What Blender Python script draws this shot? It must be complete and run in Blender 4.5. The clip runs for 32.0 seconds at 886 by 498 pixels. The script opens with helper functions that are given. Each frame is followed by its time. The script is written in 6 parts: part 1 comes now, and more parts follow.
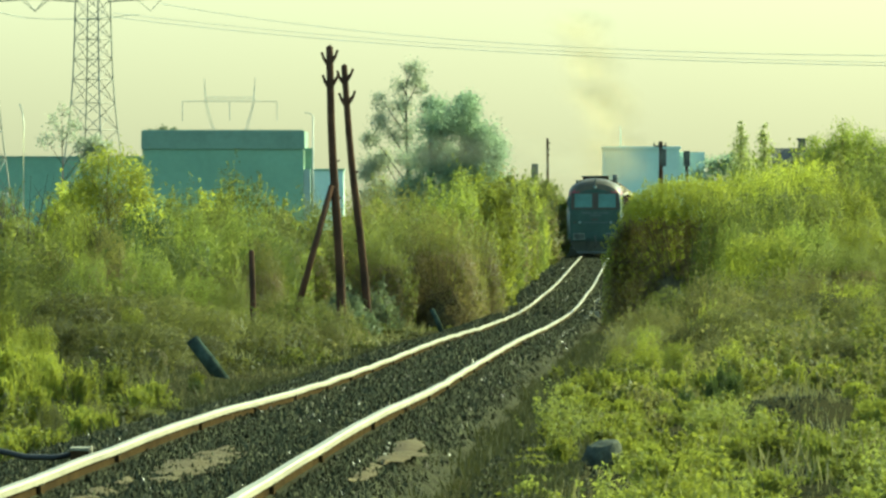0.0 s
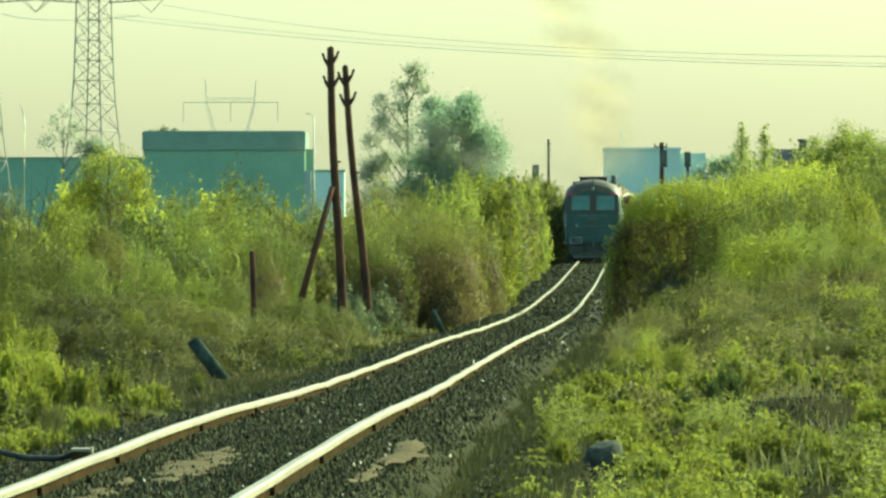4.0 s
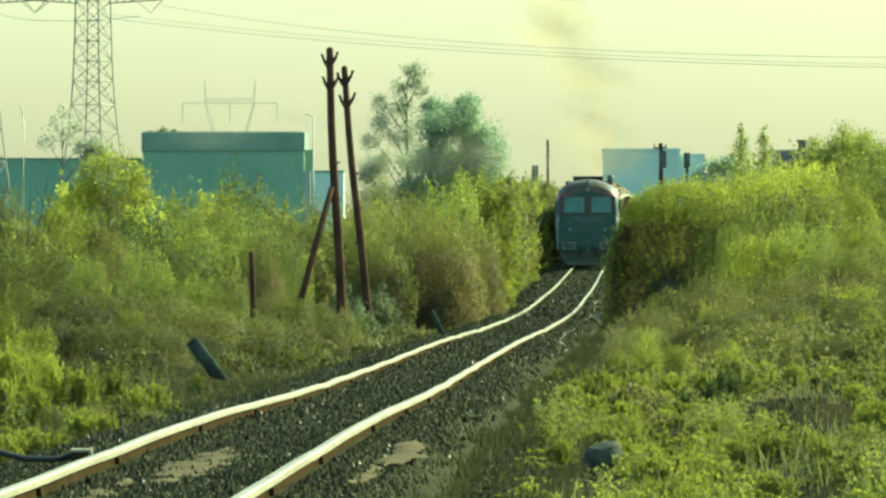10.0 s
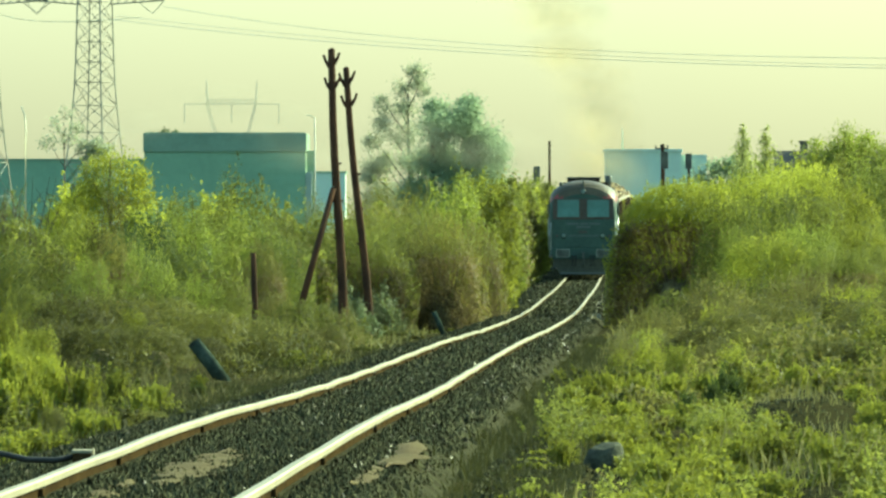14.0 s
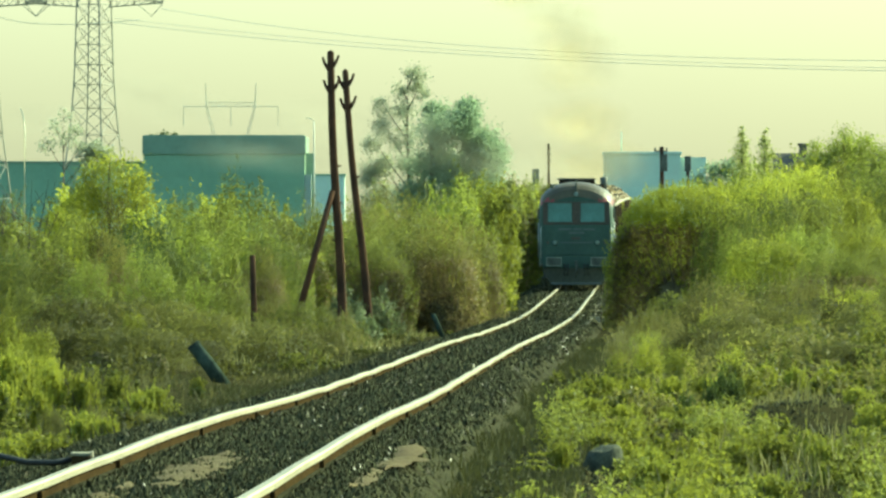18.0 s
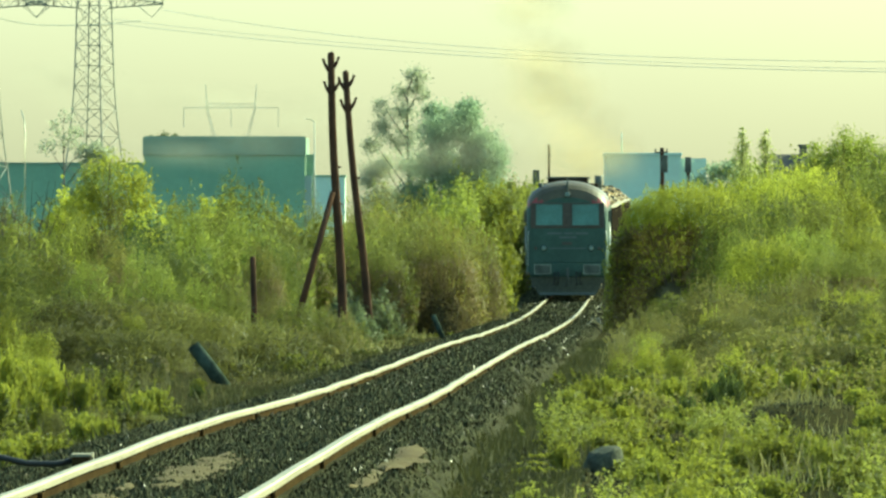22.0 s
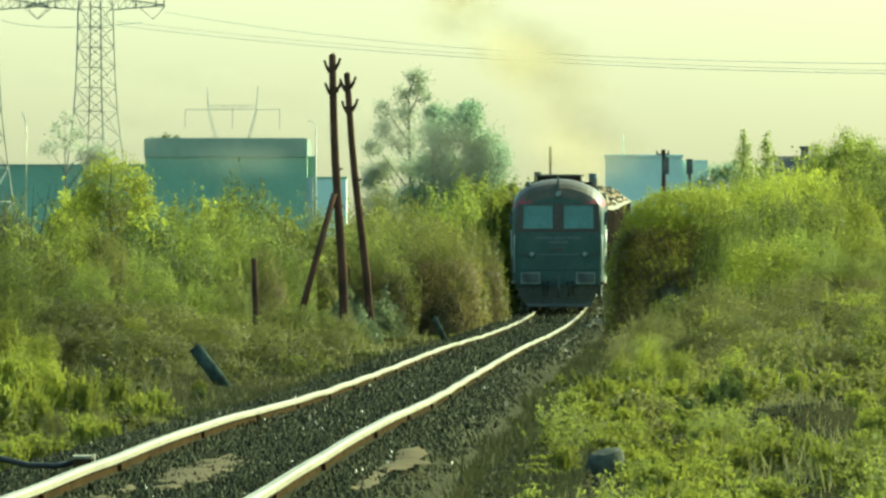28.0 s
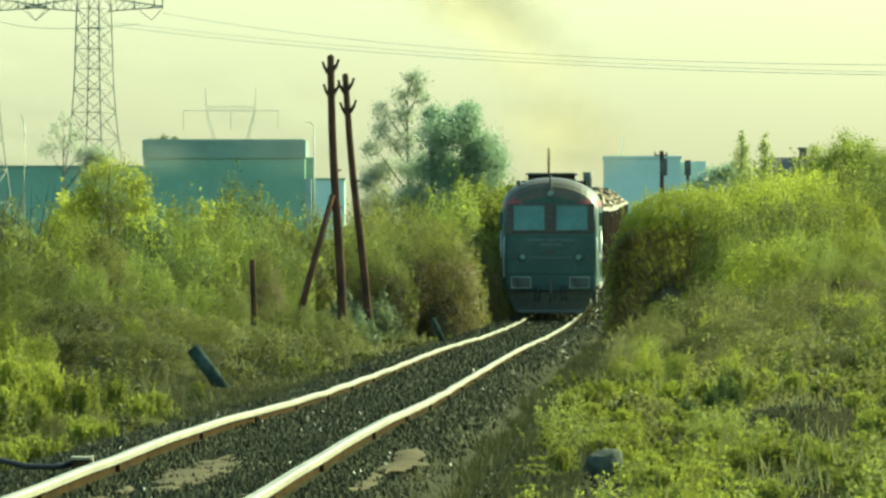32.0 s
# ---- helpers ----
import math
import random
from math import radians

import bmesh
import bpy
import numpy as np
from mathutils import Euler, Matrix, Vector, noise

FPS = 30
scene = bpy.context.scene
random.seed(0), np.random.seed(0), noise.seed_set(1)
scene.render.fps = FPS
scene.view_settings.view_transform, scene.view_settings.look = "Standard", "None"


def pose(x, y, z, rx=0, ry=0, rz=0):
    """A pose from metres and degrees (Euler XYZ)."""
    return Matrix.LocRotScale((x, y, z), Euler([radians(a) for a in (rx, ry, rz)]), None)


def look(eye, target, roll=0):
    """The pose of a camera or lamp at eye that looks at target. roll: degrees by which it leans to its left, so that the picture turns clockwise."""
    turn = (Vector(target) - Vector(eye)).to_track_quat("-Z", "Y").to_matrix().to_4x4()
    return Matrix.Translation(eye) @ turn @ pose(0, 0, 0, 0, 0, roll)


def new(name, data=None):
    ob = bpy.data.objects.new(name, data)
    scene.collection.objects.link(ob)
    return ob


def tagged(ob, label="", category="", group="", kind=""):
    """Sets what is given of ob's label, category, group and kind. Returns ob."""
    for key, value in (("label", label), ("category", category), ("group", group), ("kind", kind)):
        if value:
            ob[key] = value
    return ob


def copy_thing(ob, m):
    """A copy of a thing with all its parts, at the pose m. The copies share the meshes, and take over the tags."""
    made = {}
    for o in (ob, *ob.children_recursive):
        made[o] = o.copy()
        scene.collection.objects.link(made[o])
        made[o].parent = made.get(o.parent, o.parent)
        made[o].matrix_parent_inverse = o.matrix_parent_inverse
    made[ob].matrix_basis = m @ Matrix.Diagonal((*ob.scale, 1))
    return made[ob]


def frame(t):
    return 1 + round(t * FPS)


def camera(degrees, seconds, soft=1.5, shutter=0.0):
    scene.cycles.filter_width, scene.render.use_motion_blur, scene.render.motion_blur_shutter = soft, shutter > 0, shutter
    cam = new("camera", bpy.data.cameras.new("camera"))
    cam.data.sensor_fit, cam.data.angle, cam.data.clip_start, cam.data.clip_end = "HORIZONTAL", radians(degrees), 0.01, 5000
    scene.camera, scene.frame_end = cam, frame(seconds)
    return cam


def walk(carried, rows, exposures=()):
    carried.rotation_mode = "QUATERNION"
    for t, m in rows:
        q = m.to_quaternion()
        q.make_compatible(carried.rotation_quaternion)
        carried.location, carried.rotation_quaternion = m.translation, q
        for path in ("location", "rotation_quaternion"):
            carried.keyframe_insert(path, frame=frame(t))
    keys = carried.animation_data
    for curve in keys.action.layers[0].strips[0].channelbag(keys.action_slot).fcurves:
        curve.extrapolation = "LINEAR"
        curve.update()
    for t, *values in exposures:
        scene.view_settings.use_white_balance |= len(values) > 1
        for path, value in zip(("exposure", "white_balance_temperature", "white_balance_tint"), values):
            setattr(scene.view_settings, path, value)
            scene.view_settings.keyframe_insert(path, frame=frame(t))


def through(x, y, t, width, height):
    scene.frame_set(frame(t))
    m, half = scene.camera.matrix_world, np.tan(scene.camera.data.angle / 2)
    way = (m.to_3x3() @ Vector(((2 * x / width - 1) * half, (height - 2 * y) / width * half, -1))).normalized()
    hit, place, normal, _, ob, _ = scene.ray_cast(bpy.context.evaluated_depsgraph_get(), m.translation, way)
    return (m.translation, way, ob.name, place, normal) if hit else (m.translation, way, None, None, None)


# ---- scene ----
# A straight single track seen through a very long lens; y runs away from the camera along the line.
EYE = 2.0                      # the camera's height
LENS = 4.727                   # degrees across the picture


def smooth_path(knots):
    """A smooth curve through (y, value) knots."""
    ys = np.array([k[0] for k in knots], float)
    vs = np.array([k[1] for k in knots], float)
    sl = np.gradient(vs, ys)

    def f(y):
        y = np.asarray(y, float)
        i = np.clip(np.searchsorted(ys, y) - 1, 0, len(ys) - 2)
        h = ys[i + 1] - ys[i]
        t = (y - ys[i]) / h
        tc = np.clip(t, 0, 1)
        a = (2 * tc**3 - 3 * tc**2 + 1) * vs[i] + (tc**3 - 2 * tc**2 + tc) * h * sl[i]
        b = (-2 * tc**3 + 3 * tc**2) * vs[i + 1] + (tc**3 - tc**2) * h * sl[i + 1]
        return a + b + np.where(t > 1, (t - 1) * h * sl[i + 1], 0) + np.where(t < 0, t * h * sl[i], 0)
    return f


# the line's plan (sideways) and profile (height of the rail tops)
track_x = smooth_path([(40, -2.44), (71, -1.84), (94, -1.36), (119, -0.94), (164, -0.2), (204, 0.7), (260, 1.9), (322, 3.25), (372, 4.25), (414, 5.1), (475, 6.27), (520, 7.15), (552, 7.75), (597, 8.65), (700, 10.7), (900, 14.6)])
track_z = smooth_path([(40, 0.40), (71, 0.36), (94, 0.31), (119, 0.125), (164, -0.13), (204, -0.22), (260, -0.46), (322, -0.58), (372, -0.52), (414, -0.43), (475, -0.24), (520, -0.04), (552, 0.05), (597, 0.24), (700, 0.6), (900, 1.0)])

cam = camera(LENS, 32.0, soft=2.6)
EXPOSURES = [(0, 1.11, 6130, -29), (32, 1.11, 6130, -29)]  # seconds, stops, kelvin, tint
CAM_ROWS = [(0, -0.1421, -0.0100), (0.5, -0.1375, -0.0054), (1, -0.1383, -0.0046), (1.5, -0.1368, -0.0093), (2, -0.1328, -0.0046), (2.5, -0.1345, -0.0093), (3, -0.1375, -0.0085), (3.5, -0.1368, -0.0046), (5.5, -0.1375, -0.0093), (6, -0.1368, -0.0093), (6.5, -0.1345, -0.0093), (7, -0.1329, -0.0077), (7.5, -0.1329, -0.0077), (8, -0.1345, -0.0092), (8.5, -0.1375, -0.0084), (9, -0.1368, -0.0046), (9.5, -0.1338, -0.0046), (10, -0.1329, -0.0093), (10.5, -0.1329, -0.0084), (11, -0.1298, -0.0092), (11.5, -0.1298, -0.0084), (12, -0.1298, -0.0093), (12.5, -0.1237, -0.0046), (13, -0.1237, 0.0000), (13.5, -0.1282, 0.0000), (14, -0.1282, 0.0000), (14.5, -0.1199, -0.0038), (16.5, -0.1190, -0.0047), (17, -0.1182, -0.0046), (17.5, -0.1191, -0.0093), (18, -0.1145, -0.0046), (18.5, -0.1190, -0.0047), (19, -0.1190, -0.0046), (19.5, -0.1190, -0.0046), (20, -0.1145, -0.0045), (20.5, -0.1136, -0.0054), (21, -0.1098, -0.0046), (21.5, -0.1098, -0.0054), (22, -0.1083, -0.0030), (22.5, -0.1068, -0.0008), (23, -0.1083, 0.0000), (23.5, -0.1053, -0.0030), (24, -0.1036, 0.0000), (24.5, -0.1006, 0.0023), (25, -0.0997, 0.0000), (25.5, -0.1004, -0.0046), (27.5, -0.1005, -0.0008), (28, -0.0990, 0.0046), (28.5, -0.0997, 0.0000), (29, -0.0997, 0.0000), (29.5, -0.1004, 0.0000), (30, -0.0959, 0.0038), (30.5, -0.0952, 0.0000), (31, -0.0914, 0.0069), (31.5, -0.0913, 0.0047), (32, -0.0922, -0.0046)]  # seconds, tilt, turn (degrees)
walk(cam, [(t, pose(0, 0, EYE, 90 + a, 0, b)) for t, a, b in CAM_ROWS], EXPOSURES)

# ---- world and sun ----
SUN_AZ, SUN_EL = 55.0, 33.0    # to the right of the line and ahead of the camera
world = bpy.data.worlds.new("sky")
scene.world = world
world.use_nodes = True
wn = world.node_tree.nodes
sky = wn.new("ShaderNodeTexSky")
sky.sky_type, sky.sun_disc = "NISHITA", False
sky.sun_elevation, sky.sun_rotation = radians(SUN_EL), radians(SUN_AZ)
sky.dust_density, sky.ozone_density, sky.air_density = 2.0, 1.0, 1.0
world.node_tree.links.new(sky.outputs[0], wn["Background"].inputs[0])
wn["Background"].inputs[1].default_value = 0.130
sun = new("sun", bpy.data.lights.new("sun", "SUN"))
sun.data.energy, sun.data.angle, sun.data.color = 4.3, radians(0.6), (1.0, 0.90, 0.64)
_d = Vector((math.sin(radians(SUN_AZ)) * math.cos(radians(SUN_EL)), math.cos(radians(SUN_AZ)) * math.cos(radians(SUN_EL)), math.sin(radians(SUN_EL))))
sun.matrix_world = look(_d * 60, (0, 0, 0))

# ---- materials ----
def material(name, colour, rough=0.8, metal=0.0, vary=0.25, scale=3.0, fine=40.0, bump=0.3, second=None, island=0.0, spread=0.0, specular=0.5, distance=0.02):
    """A rough two-scale procedural surface: stains from coarse noise, grain and relief from fine noise."""
    m = bpy.data.materials.new(name)
    m.use_nodes = True
    n, l = m.node_tree.nodes, m.node_tree.links
    p = n["Principled BSDF"]
    p.inputs["Roughness"].default_value, p.inputs["Metallic"].default_value = rough, metal
    p.inputs["Specular IOR Level"].default_value = specular
    co = n.new("ShaderNodeTexCoord")
    big, small = n.new("ShaderNodeTexNoise"), n.new("ShaderNodeTexNoise")
    big.inputs["Scale"].default_value, small.inputs["Scale"].default_value = scale, fine
    big.inputs["Detail"].default_value, small.inputs["Detail"].default_value = 5, 4
    geo = n.new("ShaderNodeNewGeometry")
    for t in (big, small):
        l.new(geo.outputs["Position"] if name.startswith(("soil", "ballast")) else co.outputs["Object"], t.inputs["Vector"])
    ramp = n.new("ShaderNodeValToRGB")
    a = second or tuple(c * (1 - vary) for c in colour)
    b = colour if second else tuple(min(1, c * (1 + vary)) for c in colour)
    ramp.color_ramp.elements[0].color, ramp.color_ramp.elements[1].color = (*a, 1), (*b, 1)
    ramp.color_ramp.elements[0].position, ramp.color_ramp.elements[1].position = 0.32, 0.68
    l.new(big.outputs["Fac"], ramp.inputs["Fac"])
    grain = n.new("ShaderNodeMapRange")
    grain.inputs["To Min"].default_value, grain.inputs["To Max"].default_value = 1 - vary * 1.2, 1 + vary * 1.2
    l.new(small.outputs["Fac"], grain.inputs["Value"])
    hsv = n.new("ShaderNodeHueSaturation")
    l.new(ramp.outputs["Color"], hsv.inputs["Color"])
    value = grain.outputs["Result"]
    for source, amount in ((geo.outputs["Random Per Island"], island), (n.new("ShaderNodeObjectInfo").outputs["Random"], spread)):
        if amount:
            r, mul = n.new("ShaderNodeMapRange"), n.new("ShaderNodeMath")
            mul.operation = "MULTIPLY"
            r.inputs["To Min"].default_value, r.inputs["To Max"].default_value = 1 - amount, 1 + amount
            l.new(source, r.inputs["Value"])
            l.new(value, mul.inputs[0])
            l.new(r.outputs["Result"], mul.inputs[1])
            value = mul.outputs["Value"]
    l.new(value, hsv.inputs["Value"])
    l.new(hsv.outputs["Color"], p.inputs["Base Color"])
    if bump:
        bp = n.new("ShaderNodeBump")
        bp.inputs["Strength"].default_value, bp.inputs["Distance"].default_value = bump, distance
        l.new(small.outputs["Fac"], bp.inputs["Height"])
        l.new(bp.outputs["Normal"], p.inputs["Normal"])
    return m


def leaf_material(name, young, old, through=0.5, spread=0.38, rough=0.55):
    """Leaves: light passes through them; each leaf and each plant differs a little."""
    m = bpy.data.materials.new(name)
    m.use_nodes = True
    n, l = m.node_tree.nodes, m.node_tree.links
    p, out = n["Principled BSDF"], n["Material Output"]
    p.inputs["Roughness"].default_value = rough
    p.inputs["Specular IOR Level"].default_value = 0.35
    geo, info = n.new("ShaderNodeNewGeometry"), n.new("ShaderNodeObjectInfo")
    tex = n.new("ShaderNodeTexNoise")
    tex.inputs["Scale"].default_value, tex.inputs["Detail"].default_value = 0.55, 3
    l.new(geo.outputs["Position"], tex.inputs["Vector"])
    ramp = n.new("ShaderNodeValToRGB")
    ramp.color_ramp.elements[0].color, ramp.color_ramp.elements[1].color = (*old, 1), (*young, 1)
    ramp.color_ramp.elements[0].position, ramp.color_ramp.elements[1].position = 0.25, 0.75
    add, half = n.new("ShaderNodeMath"), n.new("ShaderNodeMath")
    half.operation, half.inputs[1].default_value = "MULTIPLY_ADD", 0.24
    l.new(geo.outputs["Random Per Island"], half.inputs[0])
    l.new(tex.outputs["Fac"], half.inputs[2])
    add.operation, add.inputs[1].default_value = "SUBTRACT", 0.11
    l.new(half.outputs["Value"], add.inputs[0])
    l.new(add.outputs["Value"], ramp.inputs["Fac"])
    hsv, r = n.new("ShaderNodeHueSaturation"), n.new("ShaderNodeMapRange")
    r.inputs["To Min"].default_value, r.inputs["To Max"].default_value = 1 - spread, 1 + spread
    l.new(info.outputs["Random"], r.inputs["Value"])
    l.new(r.outputs["Result"], hsv.inputs["Value"])
    l.new(ramp.outputs["Color"], hsv.inputs["Color"])
    l.new(hsv.outputs["Color"], p.inputs["Base Color"])
    tr, mix = n.new("ShaderNodeBsdfTranslucent"), n.new("ShaderNodeMixShader")
    l.new(hsv.outputs["Color"], tr.inputs["Color"])
    mix.inputs[0].default_value = through
    l.new(p.outputs[0], mix.inputs[1])
    l.new(tr.outputs[0], mix.inputs[2])
    l.new(mix.outputs[0], out.inputs["Surface"])
    return m


def smoke_material(name, colour, thick):
    """Thin diesel smoke: a veil that fades out towards its rim and is broken up by noise."""
    m = bpy.data.materials.new(name)
    m.use_nodes = True
    n, l = m.node_tree.nodes, m.node_tree.links
    out = n["Material Output"]
    n.remove(n["Principled BSDF"])
    front, back, clear, both, veil = (n.new("ShaderNode" + k) for k in ("BsdfDiffuse", "BsdfTranslucent", "BsdfTransparent", "MixShader", "MixShader"))
    front.inputs["Color"].default_value = back.inputs["Color"].default_value = (*colour, 1)
    both.inputs[0].default_value = 0.8
    l.new(front.outputs[0], both.inputs[1])
    l.new(back.outputs[0], both.inputs[2])
    l.new(clear.outputs[0], veil.inputs[1])
    l.new(both.outputs[0], veil.inputs[2])
    l.new(veil.outputs[0], out.inputs["Surface"])
    uv, off, length = n.new("ShaderNodeTexCoord"), n.new("ShaderNodeVectorMath"), n.new("ShaderNodeVectorMath")
    off.operation, length.operation = "SUBTRACT", "LENGTH"
    off.inputs[1].default_value = (0.5, 0.5, 0)
    l.new(uv.outputs["UV"], off.inputs[0])
    l.new(off.outputs["Vector"], length.inputs[0])
    fall = n.new("ShaderNodeMapRange")
    fall.interpolation_type = "SMOOTHSTEP"
    fall.inputs["From Min"].default_value, fall.inputs["From Max"].default_value = 0.0, 0.49
    fall.inputs["To Min"].default_value, fall.inputs["To Max"].default_value = thick, 0.0
    l.new(length.outputs["Value"], fall.inputs["Value"])
    tex, mul = n.new("ShaderNodeTexNoise"), n.new("ShaderNodeMath")
    tex.inputs["Scale"].default_value, tex.inputs["Detail"].default_value = 0.9, 4
    l.new(uv.outputs["Object"], tex.inputs["Vector"])
    mul.operation = "MULTIPLY"
    l.new(fall.outputs["Result"], mul.inputs[0])
    l.new(tex.outputs["Fac"], mul.inputs[1])
    l.new(mul.outputs["Value"], veil.inputs[0])
    return m


# Dark earth, its colour lowered further to imitate shade among the weeds.
M_SOIL = material("soil", (0.036, 0.036, 0.017), 0.95, vary=0.35, scale=0.6, fine=14, bump=0.8, second=(0.048, 0.042, 0.019), distance=0.05, specular=0.0)
M_BALLAST = material("ballast_bed", (0.044, 0.042, 0.021), 0.95, vary=0.4, scale=1.2, fine=22, bump=1.0, distance=0.04, specular=0.02)
M_STONE = material("crushed_stone", (0.066, 0.064, 0.034), 0.95, vary=0.3, scale=3, fine=30, bump=0.3, island=0.75, specular=0.03)
M_GLINT = material("fresh_broken_stone", (0.09, 0.07, 0.03), 0.45, vary=0.3, scale=3, fine=30, bump=0.2, island=0.5, specular=0.35)
M_CONCRETE = material("concrete", (0.30, 0.27, 0.18), 0.85, vary=0.2, scale=2, fine=30, bump=0.4, spread=0.12)
M_RAILHEAD = material("polished_rail_steel", (0.35, 0.31, 0.205), 0.55, 0.6, vary=0.15, scale=0.7, fine=8, bump=0.1, distance=0.002)
M_RAIL = material("rusty_rail_steel", (0.060, 0.040, 0.018), 0.8, 0.0, vary=0.3, scale=1.5, fine=25, bump=0.3, second=(0.036, 0.025, 0.013), specular=0.0)
M_WOOD = material("weathered_pole_wood", (0.12, 0.062, 0.034), 0.9, vary=0.35, scale=1.0, fine=18, bump=0.7, second=(0.045, 0.028, 0.019), specular=0.08)
M_BARK = material("bark", (0.09, 0.07, 0.045), 0.9, vary=0.3, scale=2, fine=20, bump=0.6)
M_SPROUT = material("green_barked_sprouts", (0.30, 0.27, 0.085), 0.9, vary=0.3, scale=2, fine=20, bump=0.4, specular=0.1)
# Twigs taken paler to stand in for haze over the dark bush cores.
M_TWIG = material("hazed_fine_brown_twigs", (0.22, 0.19, 0.09), 0.9, vary=0.3, scale=2, fine=20, bump=0.4, specular=0.1)
M_STEM = material("dark_brown_stems", (0.13, 0.105, 0.05), 0.9, vary=0.3, scale=2, fine=20, bump=0.4, specular=0.1)
# Body paint lightened to stand in for haze in front of the engine.
M_BODY = material("hazed_blue_green_paint", (0.070, 0.114, 0.085), 0.6, vary=0.28, scale=0.9, fine=12, bump=0.08, second=(0.054, 0.088, 0.066), specular=0.3)
M_BAND = material("grimy_red_paint", (0.22, 0.035, 0.03), 0.45, vary=0.3, scale=1.2, fine=14, bump=0.08)
M_ROOF = material("sooty_olive_roof_paint", (0.090, 0.073, 0.036), 0.5, vary=0.3, scale=1.0, fine=12, bump=0.1)
# Haze over the dark running gear is put into this raised black.
M_BLACK = material("hazed_black_underframe_paint", (0.092, 0.100, 0.078), 0.65, vary=0.35, scale=2, fine=20, bump=0.2)
M_PALE = material("worn_white_paint", (0.6, 0.6, 0.54), 0.5, vary=0.15, scale=3, fine=20, bump=0.05)
M_LETTER = material("dull_grey_lettering", (0.11, 0.13, 0.12), 0.6, vary=0.1, bump=0.0)
M_GLASS = material("pale_teal_windscreen_glass", (0.12, 0.24, 0.21), 0.35, vary=0.2, scale=2, fine=15, bump=0.0)
M_LENS = material("lamp_glass", (0.24, 0.30, 0.25), 0.4, vary=0.05, bump=0.0)
# Grimy maroon, raised in tone for the haze over the engine's face.
M_MAROON = material("hazed_grimy_maroon_paint", (0.110, 0.082, 0.062), 0.6, vary=0.35, scale=1.4, fine=12, bump=0.1, second=(0.076, 0.072, 0.058), specular=0.3)
M_CHROME = material("dull_chrome", (0.5, 0.5, 0.46), 0.3, 0.8, vary=0.1, bump=0.0)
M_FEATHER = material("white_feathers", (0.85, 0.84, 0.80), 0.7, vary=0.08, scale=8, fine=60, bump=0.1)
M_PLUMAGE = material("grey_plumage", (0.42, 0.42, 0.42), 0.8, vary=0.2, scale=10, fine=60, bump=0.1)
M_WAGON = material("brown_wagon_paint", (0.045, 0.034, 0.023), 0.9, vary=0.35, scale=1.2, fine=10, bump=0.15, second=(0.032, 0.026, 0.019), specular=0.0)
# The bright sun on the wagons' top chords is put into this paint.
M_CHORD = material("pale_sunlit_chord_paint", (0.34, 0.30, 0.21), 0.5, vary=0.2, bump=0.1)
# Plough grime with the haze before it mixed into the colour.
M_PLOUGH = material("hazed_grimy_plough_paint", (0.110, 0.112, 0.082), 0.7, vary=0.35, scale=1.4, fine=12, bump=0.1, second=(0.08, 0.082, 0.062), specular=0.2)
M_RIM = material("worn_grey_rim_paint", (0.31, 0.33, 0.26), 0.6, vary=0.25, bump=0.1, specular=0.3)
M_LOAD = material("pale_broken_lumps", (0.42, 0.31, 0.15), 0.6, vary=0.4, scale=1.5, fine=20, bump=0.3, island=0.95)
# The hall's teal is distance haze put into the wall colour.
M_HALL = material("hazed_teal_cladding", (0.29, 0.45, 0.285), 0.7, vary=0.08, scale=0.15, fine=1.2, bump=0.0)
# The band is darker than the wall; its teal tint imitates haze.
M_HALL_TOP = material("hazed_dark_teal_fascia", (0.24, 0.34, 0.235), 0.7, vary=0.12, scale=0.2, fine=1.5, bump=0.0)
M_HALL_PALE = material("pale_render", (0.42, 0.5, 0.42), 0.8, vary=0.1, scale=0.3, fine=2, bump=0.0)
# Pale blue of the far blocks imitates the air's haze.
M_FAR = material("hazed_pale_blue_cladding", (0.68, 0.82, 0.66), 0.7, vary=0.06, scale=0.1, fine=0.8, bump=0.0)
M_STEEL = material("galvanised_lattice_steel", (0.36, 0.34, 0.25), 0.6, 0.1, vary=0.1, scale=0.3, fine=3, bump=0.0)
# Far steelwork is coloured paler to look faint through haze.
M_STEEL_PALE = material("haze_paled_galvanised_steel", (0.60, 0.59, 0.44), 0.6, 0.0, vary=0.05, scale=0.3, fine=3, bump=0.0)
M_CABLE = material("aluminium_cable", (0.6, 0.62, 0.46), 0.5, 0.2, vary=0.05, bump=0.0)
M_HOUSE = material("grey_green_render", (0.20, 0.24, 0.19), 0.85, vary=0.1, scale=0.5, fine=4, bump=0.1)
M_TILE = material("dark_roof_tiles", (0.16, 0.14, 0.115), 0.8, vary=0.2, scale=0.8, fine=6, bump=0.2, specular=0.15)
M_MUD = material("dried_tan_mud", (0.125, 0.100, 0.044), 0.95, vary=0.35, scale=1.5, fine=18, bump=0.6, second=(0.08, 0.058, 0.025), distance=0.03, specular=0.1)
M_STUMP = material("dark_weathered_timber", (0.052, 0.066, 0.05), 0.95, vary=0.4, scale=5, fine=25, bump=0.6, specular=0.0)
M_RUBBER = material("black_cable_sheath", (0.03, 0.03, 0.028), 0.6, vary=0.2, bump=0.1)
M_DARKSTONE = material("dark_field_stone", (0.115, 0.115, 0.07), 0.85, vary=0.4, scale=5, fine=30, bump=0.7, second=(0.062, 0.066, 0.05), distance=0.02, specular=0.1)
L_GREEN = leaf_material("fresh_green_leaves", (0.268, 0.296, 0.052), (0.156, 0.177, 0.038), 0.64, spread=0.48)
